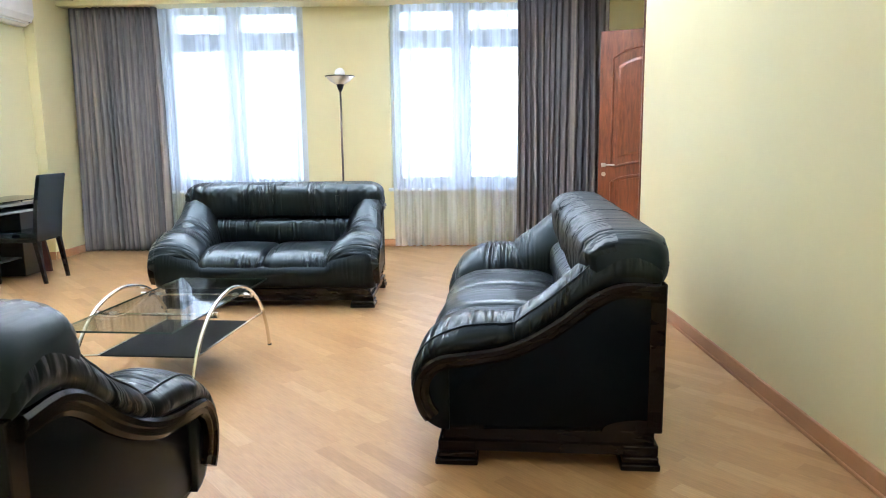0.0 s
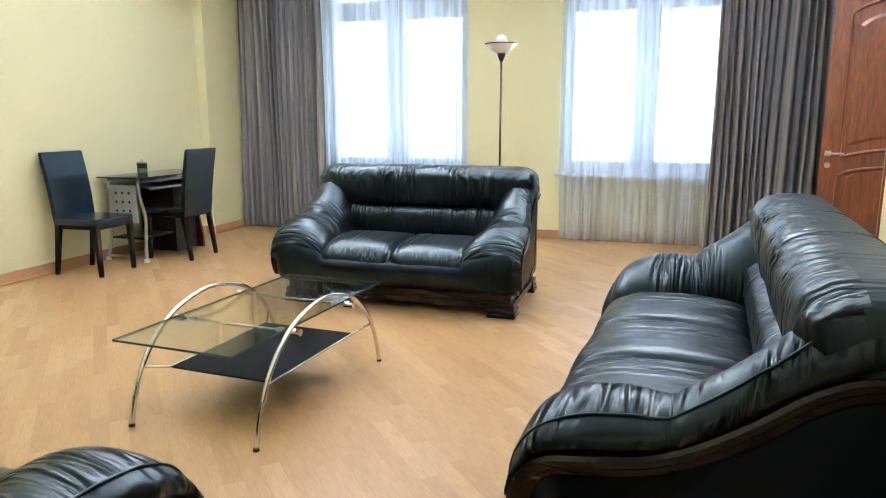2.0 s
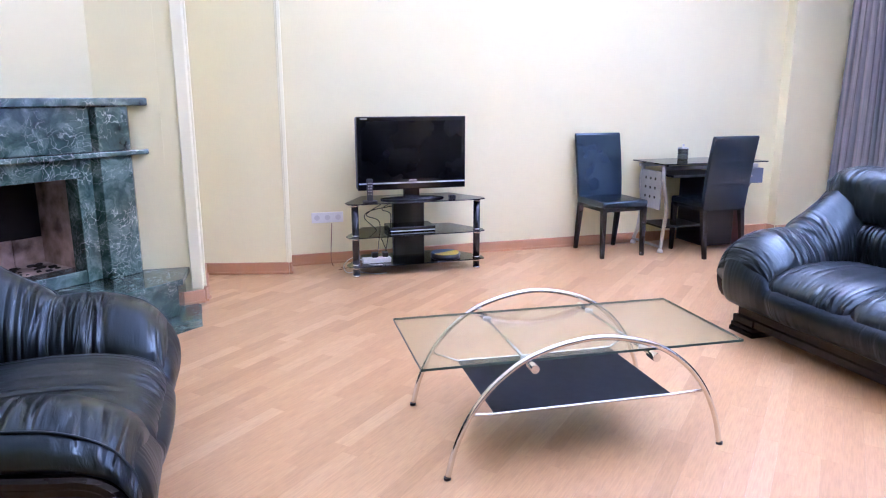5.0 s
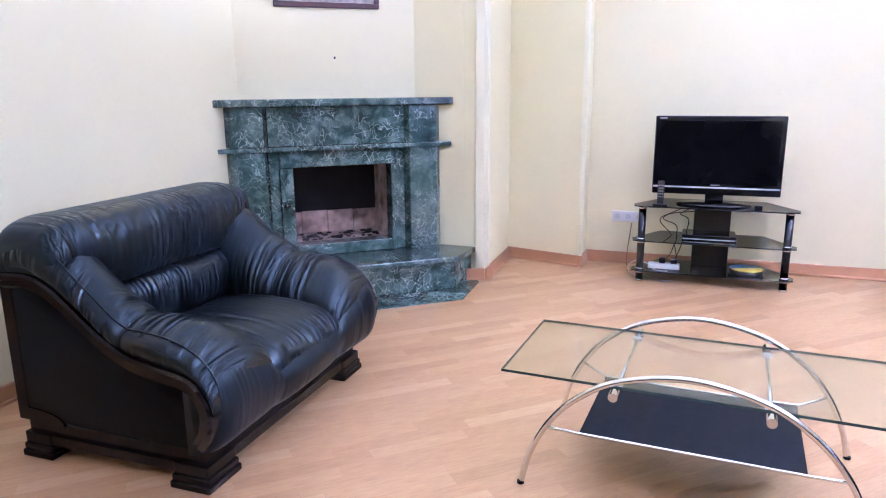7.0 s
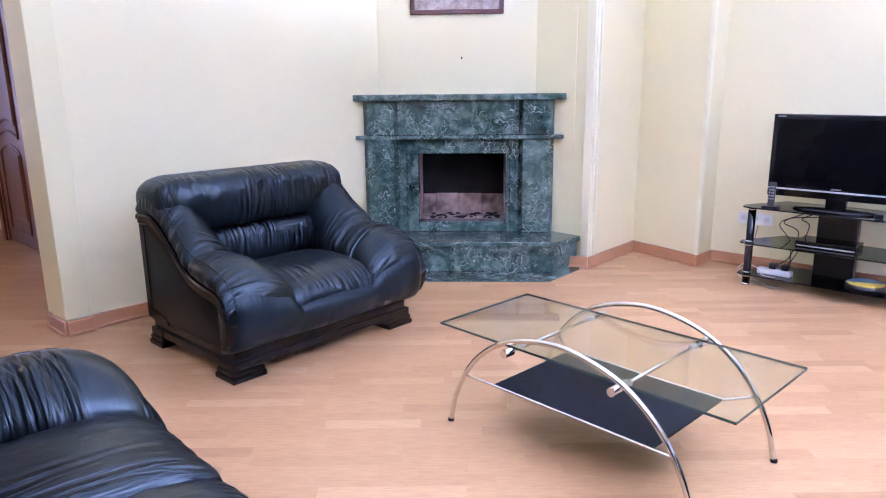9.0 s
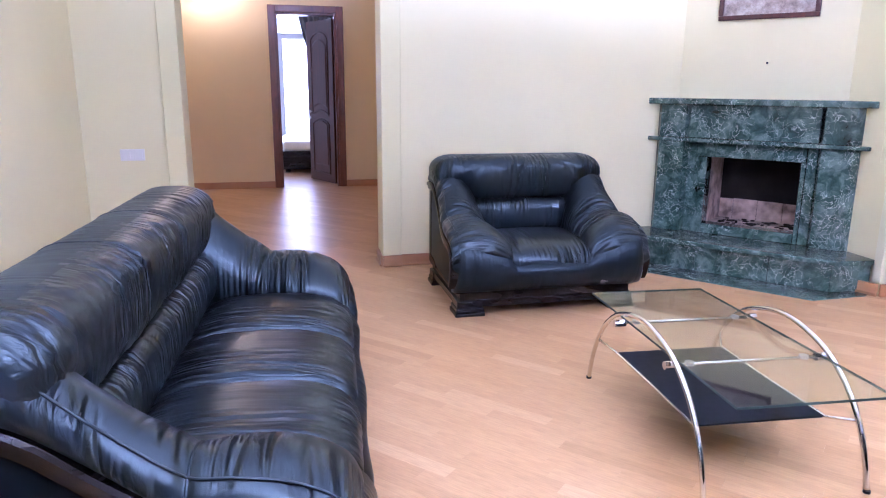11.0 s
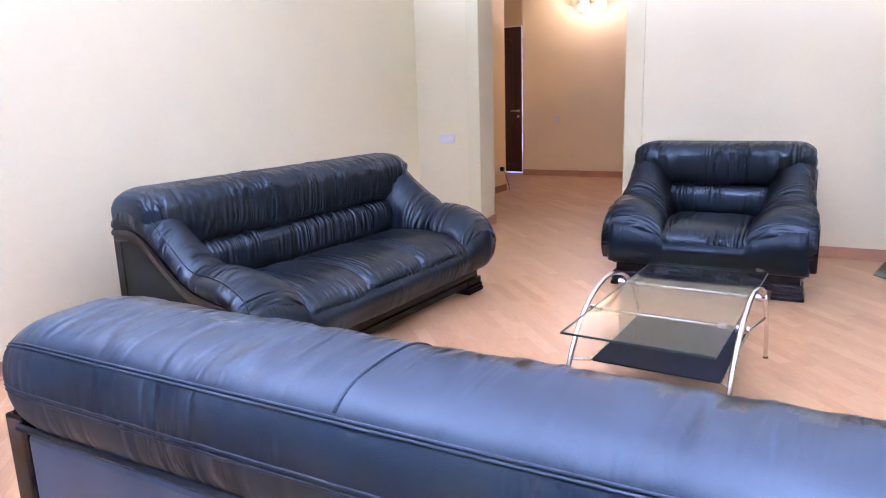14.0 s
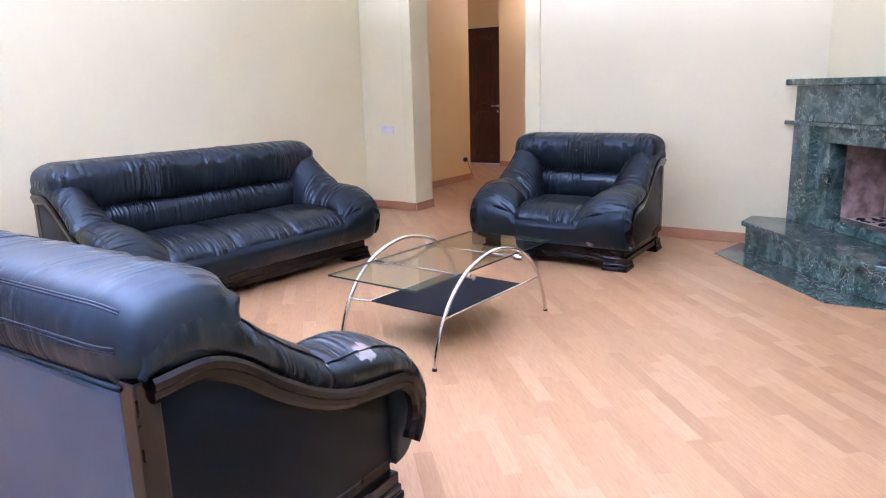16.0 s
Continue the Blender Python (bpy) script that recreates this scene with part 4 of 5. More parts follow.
def fireplace(m):
    ob = thing("fireplace", m, "green marble corner fireplace with mantel, bench hearth and open firebox", "fireplace")

    def slab(name, poly, z0, z1, bevel=0.006):
        return part(name, prism(poly, z0, z1, bevel), MARBLE, ob)

    def block(name, lo, hi, bevel=0.005):
        return part(name, box(lo, hi, bevel), MARBLE, ob)
    slab("mantel", [(-0.82, -0.05), (0.82, -0.05), (0.80, 0.20), (-0.80, 0.20)], 1.265, 1.312)
    slab("middle_shelf", [(-0.81, -0.04), (0.81, -0.04), (0.79, 0.155), (-0.79, 0.155)], 0.972, 1.002)
    block("frieze", (-0.47, 0.0, 1.004), (0.47, 0.155, 1.263))
    block("lintel", (-0.40, 0.02, 0.857), (0.40, 0.155, 0.970))
    for s in (-1, 1):
        for z0, z1 in ((0.237, 0.970), (1.004, 1.263)):
            slab("pilaster", sorted([(s * 0.76, 0.155), (s * 0.76, 0.06), (s * 0.70, -0.02), (s * 0.50, -0.02), (s * 0.47, 0.05), (s * 0.47, 0.155)], key=lambda p: 0)[::s], z0, z1, 0.004)
        x0, x1 = sorted((s * 0.472, s * 0.405))
        block("inner_strip", (x0, 0.035, 0.237), (x1, 0.155, 0.970), 0.004)
    block("jamb_panel", (-0.403, 0.02, 0.237), (-0.315, 0.155, 0.855))
    block("jamb_panel", (0.372, 0.02, 0.237), (0.403, 0.155, 0.855))
    block("threshold", (-0.313, 0.02, 0.237), (0.370, 0.155, 0.315))
    slab("hearth_top", [(-0.95, -0.15), (-0.73, -0.375), (0.73, -0.375), (0.95, -0.15), (0.95, 0.0), (0.80, 0.16), (-0.80, 0.16), (-0.95, 0.0)], 0.198, 0.235)
    for a, b in ((-0.71, -0.24), (-0.237, 0.30), (0.303, 0.71)):
        block("hearth_face", (a, -0.345, 0.006), (b, -0.30, 0.196), 0.003)
    for s in (-1, 1):
        slab("hearth_side", [(s * 0.713, -0.345), (s * 0.925, -0.13), (s * 0.89, -0.10), (s * 0.70, -0.29)][::s], 0.006, 0.196, 0.003)
    slab("hearth_core", [(-0.88, -0.08), (-0.68, -0.28), (0.68, -0.28), (0.88, -0.08), (0.78, 0.15), (-0.78, 0.15)], 0.004, 0.19)
    slab("floor_slab", [(-0.66, -0.62), (0.66, -0.62), (0.93, -0.27), (0.95, 0.02), (-0.95, 0.02), (-0.93, -0.27)], 0.0, 0.005, 0.0)
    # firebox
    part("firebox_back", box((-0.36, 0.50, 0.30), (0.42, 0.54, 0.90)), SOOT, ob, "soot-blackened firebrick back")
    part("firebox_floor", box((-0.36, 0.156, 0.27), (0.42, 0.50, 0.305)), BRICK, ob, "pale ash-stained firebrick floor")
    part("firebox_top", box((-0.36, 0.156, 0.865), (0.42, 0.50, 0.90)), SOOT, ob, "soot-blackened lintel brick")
    part("firebox_side", box((-0.36, 0.156, 0.305), (-0.316, 0.50, 0.865)), BRICK, ob, "pale firebrick side")
    part("firebox_side", box((0.373, 0.156, 0.305), (0.42, 0.50, 0.865)), BRICK, ob, "pale firebrick side with soot")
    for a, b, h in ((-0.314, -0.205, 0.47), (-0.202, -0.01, 0.475), (-0.007, 0.19, 0.472), (0.193, 0.371, 0.468)):
        part("brick", box((a, 0.488, 0.306), (b, 0.4995, h), 0.004, 1), BRICK, ob)
    rnd = random.Random(4)
    bm = bmesh.new()
    for _ in range(60):
        x, y, r = rnd.uniform(-0.25, 0.32), rnd.uniform(0.2, 0.44), rnd.uniform(0.008, 0.025)
        add_box(bm, (x - r, y - r * 0.7, 0.304), (x + r, y + r * 0.7, 0.304 + r * 0.6), r * 0.25, 1)
    tagged(part("ash", bm, SOOT, ob, "charred ash crumbs"), kind="stuff")
    return ob


fo = corner(0, -1.60)
fireplace(pose(fo.x, fo.y, 0, 0, 0, math.degrees(math.atan2(CU.y, CU.x))))


def paint_material(name):
    mat, tree, b = shader(name, (0.4, 0.35, 0.3), 0.6)
    v = coords(tree)
    tree.links.new(ramp(tree, noise_tex(tree, v, 14, 6, 0.7), [(0.3, (0.13, 0.10, 0.08)), (0.5, (0.33, 0.28, 0.23)), (0.7, (0.55, 0.5, 0.43))]), b.inputs["Base Color"])
    return mat


def picture(m):
    ob = thing("picture", m, "framed muted landscape picture above the mantel", "picture")
    bm = bmesh.new()
    w, h, t = 0.715, 0.52, 0.035
    for lo, hi in (((-w / 2, -0.028, 0), (w / 2, 0, t)), ((-w / 2, -0.028, h - t), (w / 2, 0, h)), ((-w / 2, -0.028, t), (-w / 2 + t, 0, h - t)), ((w / 2 - t, -0.028, t), (w / 2, 0, h - t))):
        add_box(bm, lo, hi, 0.006)
    part("frame", bm, DARKDOOR, ob, "reddish-brown wooden frame")
    part("canvas", box((-w / 2 + t, -0.016, t), (w / 2 - t, -0.004, h - t)), paint_material("faded_print"), ob)
    bm = bmesh.new()
    add_tube(bm, [(0, 0, 0.0), (0, -0.02, 0.0)], 0.006, 8)


pm = corner(-0.008, BREAST)
BR = math.degrees(math.atan2(CU.y, CU.x))
picture(pose(pm.x, pm.y, 1.905, 0, 0, BR))
hk = corner(0.027, BREAST)
bmh = tube([(0, 0.002, 0), (0, -0.018, 0), (0, -0.018, 0.01)], 0.006, 8)
hook = tagged(part("wall_hook", bmh, BLACK), "small dark nail hook in the chimney breast", "hook")
hook.matrix_world = pose(hk.x, hk.y, 1.58, 0, 0, BR)

# ---- television corner ----


def tv_stand(m):
    """Front towards -y; the legs' line is at y = 0."""
    ob = thing("tv_stand", m, "three-tier black glass television stand with chrome-ringed posts", "tv stand")
    for z, nm in ((0.545, "top_shelf"), (0.295, "middle_shelf"), (0.075, "bottom_shelf")):
        poly = [(-0.53, -0.03), (-0.47, -0.055), (0.47, -0.055), (0.53, -0.03), (0.54, 0.04), (0.36, 0.36), (-0.36, 0.36), (-0.54, 0.04)]
        part(nm, prism(poly, z, z + 0.009, 0.002), SMOKED if nm != "top_shelf" else GLOSS, ob, "smoked black glass shelf")
    for x in (-0.475, 0.475):
        post = part("post", lathe([(0, 0.0), (0.026, 0.0), (0.026, 0.545), (0, 0.545)], 18, (x, 0.0, 0)), GLOSS, ob, "black lacquered post", True)
        for z in (0.0, 0.06, 0.084, 0.28, 0.304, 0.53):
            part("ring", lathe([(0, z), (0.0285, z), (0.0285, z + 0.013), (0, z + 0.013)], 18, (x, 0.0, 0)), CHROME, post, "chrome ring", True)
    part("column", box((-0.125, 0.25, 0.0), (0.125, 0.32, 0.544), 0.01), BLACK, ob, "black rear column")
    return ob


STAND = pose(-4.11, 3.92, 0, 0, 0, 90)
tv_stand(STAND)


SILVER = mottled("silver_paint", (0.55, 0.56, 0.58), (0.66, 0.67, 0.69), 12, 0.35)


def television(m):
    ob = thing("television", m, "black flat-screen television, switched off", "television")
    part("housing", box((-0.42, 0.0, 0.075), (0.42, 0.085, 0.615), 0.012), BLACK, ob)
    part("bezel", box((-0.421, -0.018, 0.073), (0.421, 0.0, 0.617), 0.006), GLOSS, ob, "glossy black bezel")
    part("screen", box((-0.39, -0.0205, 0.15), (0.39, -0.0185, 0.585)), mottled("dark_screen", (0.0015, 0.0015, 0.002), (0.002, 0.002, 0.0025), 3, 0.10, 40, 0.0, Specular_IOR_Level=0.07), ob, "dark switched-off screen")
    part("silver_strip", box((-0.415, -0.0225, 0.119), (0.415, -0.018, 0.129)), SILVER, ob, "thin silver strip")
    for x0, x1, z in ((-0.395, -0.345, 0.598), (-0.03, 0.03, 0.138)):
        part("badge", box((x0, -0.0215, z), (x1, -0.018, z + 0.008)), STEEL, ob, "small silver badge")
    part("neck", box((-0.06, 0.01, 0.02), (0.06, 0.06, 0.08), 0.005), GLOSS, ob)
    bm = lathe([(0, 0), (0.25, 0.0), (0.245, 0.012), (0.06, 0.022), (0, 0.022)], 36)
    bmesh.ops.scale(bm, vec=(1, 0.5, 1), verts=bm.verts)
    part("base", bm, GLOSS, ob, "oval glossy foot", True)
    return ob


television(pose(-4.235, 3.915, 0.555, 0, 0, 90))


def small_box(name, lo, hi, mat, label, category, m, bevel=0.004):
    ob = tagged(part(name, box(lo, hi, bevel), mat), label, category)
    ob.matrix_world = m
    return ob


player = small_box("disc_player", (-0.20, 0.06, 0.3045), (0.16, 0.27, 0.345), GLOSS, "slim black disc player with a silver edge, on the middle shelf", "disc player", STAND)
part("front_strip", box((-0.195, 0.0565, 0.312), (0.155, 0.0598, 0.320), 0.001, 1), SILVER, player, "thin silver front edge")
ps = tagged(part("power_strip", box((-0.42, 0.03, 0.0845), (-0.20, 0.09, 0.125), 0.008), WHITE), "white power strip with black plugs on the lower shelf", "power strip")
ps.matrix_world = STAND
for x in (-0.345, -0.265):
    part("plug", box((x, 0.035, 0.126), (x + 0.045, 0.085, 0.165), 0.006), BLACK, ps, "black plug")
for i, pts in enumerate(([(-0.42, 0.06, 0.10), (-0.5, 0.12, 0.05), (-0.58, 0.2, 0.012), (-0.52, 0.28, 0.008), (-0.6, 0.40, 0.02), (-0.58, 0.475, 0.33)], [(-0.24, 0.06, 0.15), (-0.2, 0.14, 0.25), (-0.16, 0.2, 0.42), (-0.22, 0.24, 0.46), (-0.14, 0.3, 0.50)],
                         [(-0.3, 0.06, 0.15), (-0.26, 0.2, 0.20), (-0.24, 0.26, 0.36), (-0.34, 0.26, 0.42), (-0.2, 0.3, 0.5)], [(-0.4, 0.03, 0.095), (-0.36, -0.02, 0.088), (-0.28, -0.03, 0.088)],
                         [(-0.42, 0.07, 0.11), (-0.50, 0.03, 0.14), (-0.56, 0.06, 0.08), (-0.53, 0.10, 0.012), (-0.44, 0.12, 0.006), (-0.33, 0.02, 0.006), (-0.24, 0.03, 0.006)], [(-0.22, 0.07, 0.15), (-0.27, 0.2, 0.30), (-0.36, 0.24, 0.40), (-0.30, 0.27, 0.45), (-0.12, 0.27, 0.48)])):
    c = tagged(part("cable", tube(curve(pts, 8), 0.0035 if i else 0.003, 6), (DOOR, BLACK, BLACK, WHITE, WHITE, BLACK)[i], smooth=True), ("reddish-brown", "black", "black", "white", "white", "black")[i] + " cable looping behind the television stand", "cable")
    c.matrix_world = STAND


def toy_disc(m):
    ob = thing("round_tin", m, "round yellow and blue disc box on the lower shelf", "tin")
    yellow, blue = mottled("yellow_print", (0.6, 0.42, 0.03), (0.75, 0.55, 0.06), 9, 0.4), mottled("blue_print", (0.02, 0.09, 0.22), (0.04, 0.16, 0.34), 9, 0.4)
    part("body", lathe([(0, 0), (0.11, 0), (0.115, 0.006), (0.115, 0.04), (0, 0.04)], 32), BLACK, ob, "", True)
    for a0, mat in ((20, blue), (200, yellow)):
        pts = [(0.0, 0.0)] + [(0.105 * math.cos(radians(a0 + a)), 0.105 * math.sin(radians(a0 + a))) for a in range(0, 181, 12)]
        part("lid_half", prism(pts, 0.0405, 0.046), mat, ob)
    return ob


toy_disc(STAND @ pose(0.24, 0.06, 0.0845))


def remote(m):
    ob = thing("remote_control", m, "dark remote control standing in a holder beside the television", "remote control")
    part("holder", box((-0.05, -0.035, 0), (0.05, 0.035, 0.014), 0.005), BLACK, ob)
    r = part("remote", box((-0.022, -0.010, 0.012), (0.022, 0.010, 0.175), 0.006), mottled("dark_grey_plastic", (0.03, 0.03, 0.035), (0.05, 0.05, 0.055), 9, 0.4), ob)
    for i in range(5):
        for j in range(3):
            part("button", box((-0.016 + j * 0.012, -0.0125, 0.06 + i * 0.02), (-0.009 + j * 0.012, -0.0095, 0.068 + i * 0.02), 0.001, 1), STEEL, r)
    return ob


remote(STAND @ pose(-0.36, 0.0, 0.5545))
small_box("small_gadget", (0.25, -0.02, 0.5545), (0.30, 0.02, 0.585), BLACK, "small black gadget on the television stand", "gadget", STAND, 0.006)


SOCKET_GREY = mottled("pale_grey_plastic", (0.58, 0.58, 0.57), (0.64, 0.64, 0.63), 8, 0.4)


def socket(name, m, gangs, label):
    """A wall plate with its face towards -y."""
    ob = thing(name, m, label, "socket" if "socket" in name else "switch")
    part("plate", box((-0.042 * gangs, -0.010, -0.042), (0.042 * gangs, 0, 0.042), 0.003), WHITE, ob)
    for g in range(gangs):
        c = -0.042 * gangs + 0.042 + 0.084 * g
        if "socket" in name:
            bm = lathe([(0, 0), (0.022, 0), (0.022, 0.004), (0, 0.004)], 18)
            bmesh.ops.transform(bm, matrix=pose(c, -0.0098, 0, 90), verts=bm.verts)
            part("well", bm, SOCKET_GREY, ob, "grey round socket well")
        else:
            part("rocker", box((c - 0.028, -0.014, -0.03), (c + 0.028, -0.0095, 0.03), 0.002), WHITE, ob)
    return ob


socket("wall_socket", pose(WEST, 3.31, 0.375, 0, 0, 90), 3, "white triple wall socket beside the television stand")
socket("light_switch", pose(1.27, 0.70, 0.885, 0, 0, 180), 2, "white double light switch by the hall opening")
socket("light_switch", pose(1.63, HALL_FAR, 0.88, 0, 0, 180), 1, "small white switch on the hall's end wall")
hs = socket("wall_socket", pose(HALL_EAST, -1.70, 0.31, 0, 0, -90), 1, "white hall socket with a black plug and cord")
part("plug", box((-0.03, -0.06, -0.03), (0.03, -0.011, 0.03), 0.012), BLACK, hs, "black plug")
part("cord", tube(curve([(0.02, -0.05, -0.02), (0.06, -0.06, -0.1), (0.10, -0.08, -0.22), (0.18, -0.06, -0.3)], 6), 0.004, 6), BLACK, hs)

# ---- desk and chairs ----


def dining_chair(m):
    """Front towards -y."""
    ob = thing("dining_chair", m, "high-backed black leatherette dining chair with dark legs", "chair", "chairs at the desk")
    part("seat", box((-0.215, -0.22, 0.415), (0.215, 0.20, 0.475), 0.018, 3), CHAIRHIDE, ob)
    bm = bmesh.new()
    rings = []
    for z, y, t, w in ((0.40, 0.185, 0.018, 0.205), (0.47, 0.19, 0.02, 0.21), (0.62, 0.205, 0.02, 0.213), (0.80, 0.232, 0.019, 0.215), (0.99, 0.268, 0.016, 0.217), (1.005, 0.271, 0.011, 0.214)):
        rings.append([(-w, y - t, z), (w, y - t, z), (w + 0.003, y, z), (w, y + t, z), (-w, y + t, z), (-w - 0.003, y, z)])
    part("backrest", loft(rings), CHAIRHIDE, ob)
    for sx in (-1, 1):
        for y0, y1, nm in ((-0.19, -0.20, 0), (0.175, 0.235, 1)):
            x = sx * 0.192
            rings = [[(x + a * s, y + b * s, z) for a, b in ((-1, -1), (1, -1), (1, 1), (-1, 1))] for z, y, s in ((0.0, y1, 0.014), (0.416, y0, 0.021))]
            part("leg", loft(rings), LACQUER, ob, "tapered dark wooden leg")
    part("rail", box((-0.195, -0.20, 0.385), (0.195, 0.19, 0.414), 0.004), LACQUER, ob)
    return ob


ch = dining_chair(pose(-4.285, 5.68, 0, 0, 0, 92))
copy_thing(ch, pose(-4.05, 6.475, 0, 0, 0, -88))


def desk(m):
    """Computer desk; x along the wall, front towards -y."""
    ob = thing("computer_desk", m, "computer desk with black glass top and silver end panel", "desk")
    part("glass_top", prism([(-0.36, -0.24), (0.70, -0.24), (0.70, 0.24), (-0.36, 0.24)], 0.752, 0.762, 0.003), GLOSS, ob, "black glass desktop")
    for y in (-0.17, 0.17):
        part("top_rail", box((-0.33, y - 0.02, 0.705), (0.64, y + 0.02, 0.735), 0.006), STEEL, ob, "satin steel rail under the glass")
        for x in (-0.29, 0.18, 0.58):
            part("spacer", lathe([(0, 0.735), (0.018, 0.735), (0.018, 0.752), (0, 0.752)], 14, (x, y, 0)), CHROME, ob, "round chrome glass holder")
    part("under_shelf", box((-0.26, -0.23, 0.645), (0.30, 0.16, 0.662), 0.003), BLACK, ob, "sliding black keyboard shelf")
    part("shelf_edge", box((-0.26, -0.238, 0.643), (0.30, -0.2305, 0.664), 0.002), STEEL, ob, "steel front edge of the keyboard shelf")
    part("body", box((0.12, -0.19, 0.02), (0.42, 0.20, 0.64), 0.006), BLACK, ob, "black cabinet body")
    drawer = part("drawer", box((0.44, -0.235, 0.57), (0.66, 0.19, 0.70), 0.006), mottled("slate_blue_laminate", (0.05, 0.06, 0.08), (0.075, 0.09, 0.115), 6, 0.3), ob, "slate-blue drawer under the glass")
    part("knob", lathe([(0, 0), (0.007, 0.002), (0.012, 0.012), (0.009, 0.022), (0, 0.025)], 14), CHROME, drawer, "small chrome knob", True).matrix_basis = pose(0.52, -0.235, 0.64, 90)
    rings = [[(x0, -0.21 + b, z), (x0 + 0.025, -0.21 + b, z), (x0 + 0.025, 0.20, z), (x0, 0.20, z)] for z, b, x0 in ((0.0, 0.0, 0.50), (0.12, 0.01, 0.505), (0.34, 0.06, 0.52), (0.50, 0.04, 0.53), (0.568, 0.0, 0.535))]
    part("side", loft(rings), DARKDOOR, ob, "curved dark reddish-brown side board")
    for y in (-0.19, 0.19):
        part("leg", tube(curve([(-0.30, y * 0.8, 0.72), (-0.31, y * 0.9, 0.6), (-0.28, y, 0.38), (-0.30, y, 0.16), (-0.33, y * 1.1, 0.04)], 6), 0.016, 10), STEEL, ob, "curved grey steel leg", True)
        part("foot", lathe([(0, 0), (0.024, 0.0), (0.024, 0.02), (0.014, 0.034), (0, 0.034)], 16, (-0.33, y * 1.1, 0)), WHITE, ob, "round pale foot", True)
    part("foot_bar", tube([(-0.33, -0.20, 0.045), (-0.33, 0.20, 0.045)], 0.012, 8), STEEL, ob)
    panel = part("leg_panel", box((-0.325, -0.15, 0.36), (-0.312, 0.15, 0.69), 0.003), mottled("silver_laminate", (0.22, 0.225, 0.22), (0.30, 0.305, 0.30), 6, 0.35), ob, "silver end panel with rows of holes")
    for z in (0.46, 0.54, 0.62):
        for y in (-0.07, 0.0, 0.07):
            hole = lathe([(0, -0.001), (0.013, -0.001), (0.013, 0.002), (0, 0.002)], 12)
            bmesh.ops.transform(hole, matrix=pose(-0.3255, y, z, 0, 90), verts=hole.verts)
            part("hole", hole, BLACK, panel)
    part("low_shelf", box((-0.30, -0.17, 0.20), (0.115, 0.17, 0.215), 0.003), BLACK, ob)
    return ob


desk(pose(-4.345, 6.42, 0, 0, 0, 90))


def jar(m):
    ob = thing("candle_glass", m, "small clear glass jar with a dark rim on the desk", "jar")
    part("glass", lathe([(0, 0), (0.042, 0), (0.045, 0.01), (0.045, 0.095), (0.042, 0.095), (0.042, 0.008), (0, 0.008)], 24), pane_material("jar_glass", (0.6, 0.62, 0.58)), ob, "", True)
    part("rim", lathe([(0.0405, 0.088), (0.0465, 0.088), (0.0465, 0.1), (0.0405, 0.1), (0.0405, 0.088)], 24), BLACK, ob, "dark rim")
    part("lid", lathe([(0, 0.1005), (0.046, 0.1005), (0.044, 0.108), (0.012, 0.114), (0.006, 0.12), (0.011, 0.13), (0.006, 0.139), (0, 0.14)], 24), STEEL, ob, "metal lid with a round knob", True)
    part("wax", lathe([(0, 0.009), (0.0415, 0.009), (0.0415, 0.05), (0, 0.05)], 24), WHITE, ob, "pale wax")
    return ob


jar(pose(-4.42, 6.46, 0.762))

# ---- floor lamp ----


def floor_lamp(m):
    ob = thing("floor_lamp", m, "slim bronze uplighter floor lamp with a white glass bowl", "floor lamp")
    part("base", lathe([(0, 0), (0.13, 0), (0.13, 0.012), (0.03, 0.03), (0.012, 0.05), (0, 0.05)], 32), BLACK, ob, "round dark base", True)
    part("pole", lathe([(0, 0.05), (0.0105, 0.05), (0.0105, 1.80), (0, 1.80)], 12), BRONZE, ob, "thin dark bronze pole", True)
    part("holder", lathe([(0, 1.78), (0.014, 1.78), (0.035, 1.83), (0.04, 1.855), (0, 1.855)], 20), BLACK, ob, "", True)
    part("bowl", lathe([(0.0, 1.845), (0.05, 1.855), (0.10, 1.885), (0.138, 1.925), (0.145, 1.935), (0.138, 1.936), (0.095, 1.895), (0.0, 1.862)], 36), mottled("opal_glass", (0.75, 0.74, 0.72), (0.85, 0.84, 0.82), 5, 0.2), ob, "white opal glass bowl", True)
    part("rim", lathe([(0.142, 1.930), (0.152, 1.930), (0.152, 1.938), (0.142, 1.938), (0.142, 1.930)], 36), BLACK, ob, "dark rim")
    part("bulb", lathe([(0, 1.89), (0.03, 1.90), (0.05, 1.935), (0.054, 1.965), (0.045, 1.997), (0.025, 2.014), (0, 2.02)], 24), mottled("opal_bulb", (0.82, 0.82, 0.82), (0.88, 0.88, 0.88), 5, 0.3), ob, "round white bulb", True)
    return ob


floor_lamp(pose(-1.20, 7.40, 0))


def air_conditioner(m):
    """Front towards -y, back on the wall at y = 0."""
    ob = thing("air_conditioner", m, "white wall-mounted air conditioner high beside the window", "air conditioner")
    prof = [(0, 0), (-0.10, 0.0), (-0.17, 0.04), (-0.20, 0.10), (-0.20, 0.26), (-0.18, 0.29), (0, 0.29)]
    part("housing", loft([[(x, y, z) for y, z in prof] for x in (-0.42, 0.42)]), WHITE, ob)
    part("lamp_dot", box((0.38, -0.172, 0.03), (0.39, -0.160, 0.04), 0.002), BLACK, ob, "dark dot")
    part("flap", box((-0.36, -0.165, 0.018), (0.34, -0.11, 0.024), 0.002), FRAME, ob)
    return ob


air_conditioner(pose(WEST, 7.08, 2.50, 0, 0, 90))

# ---- hall and bedroom ----


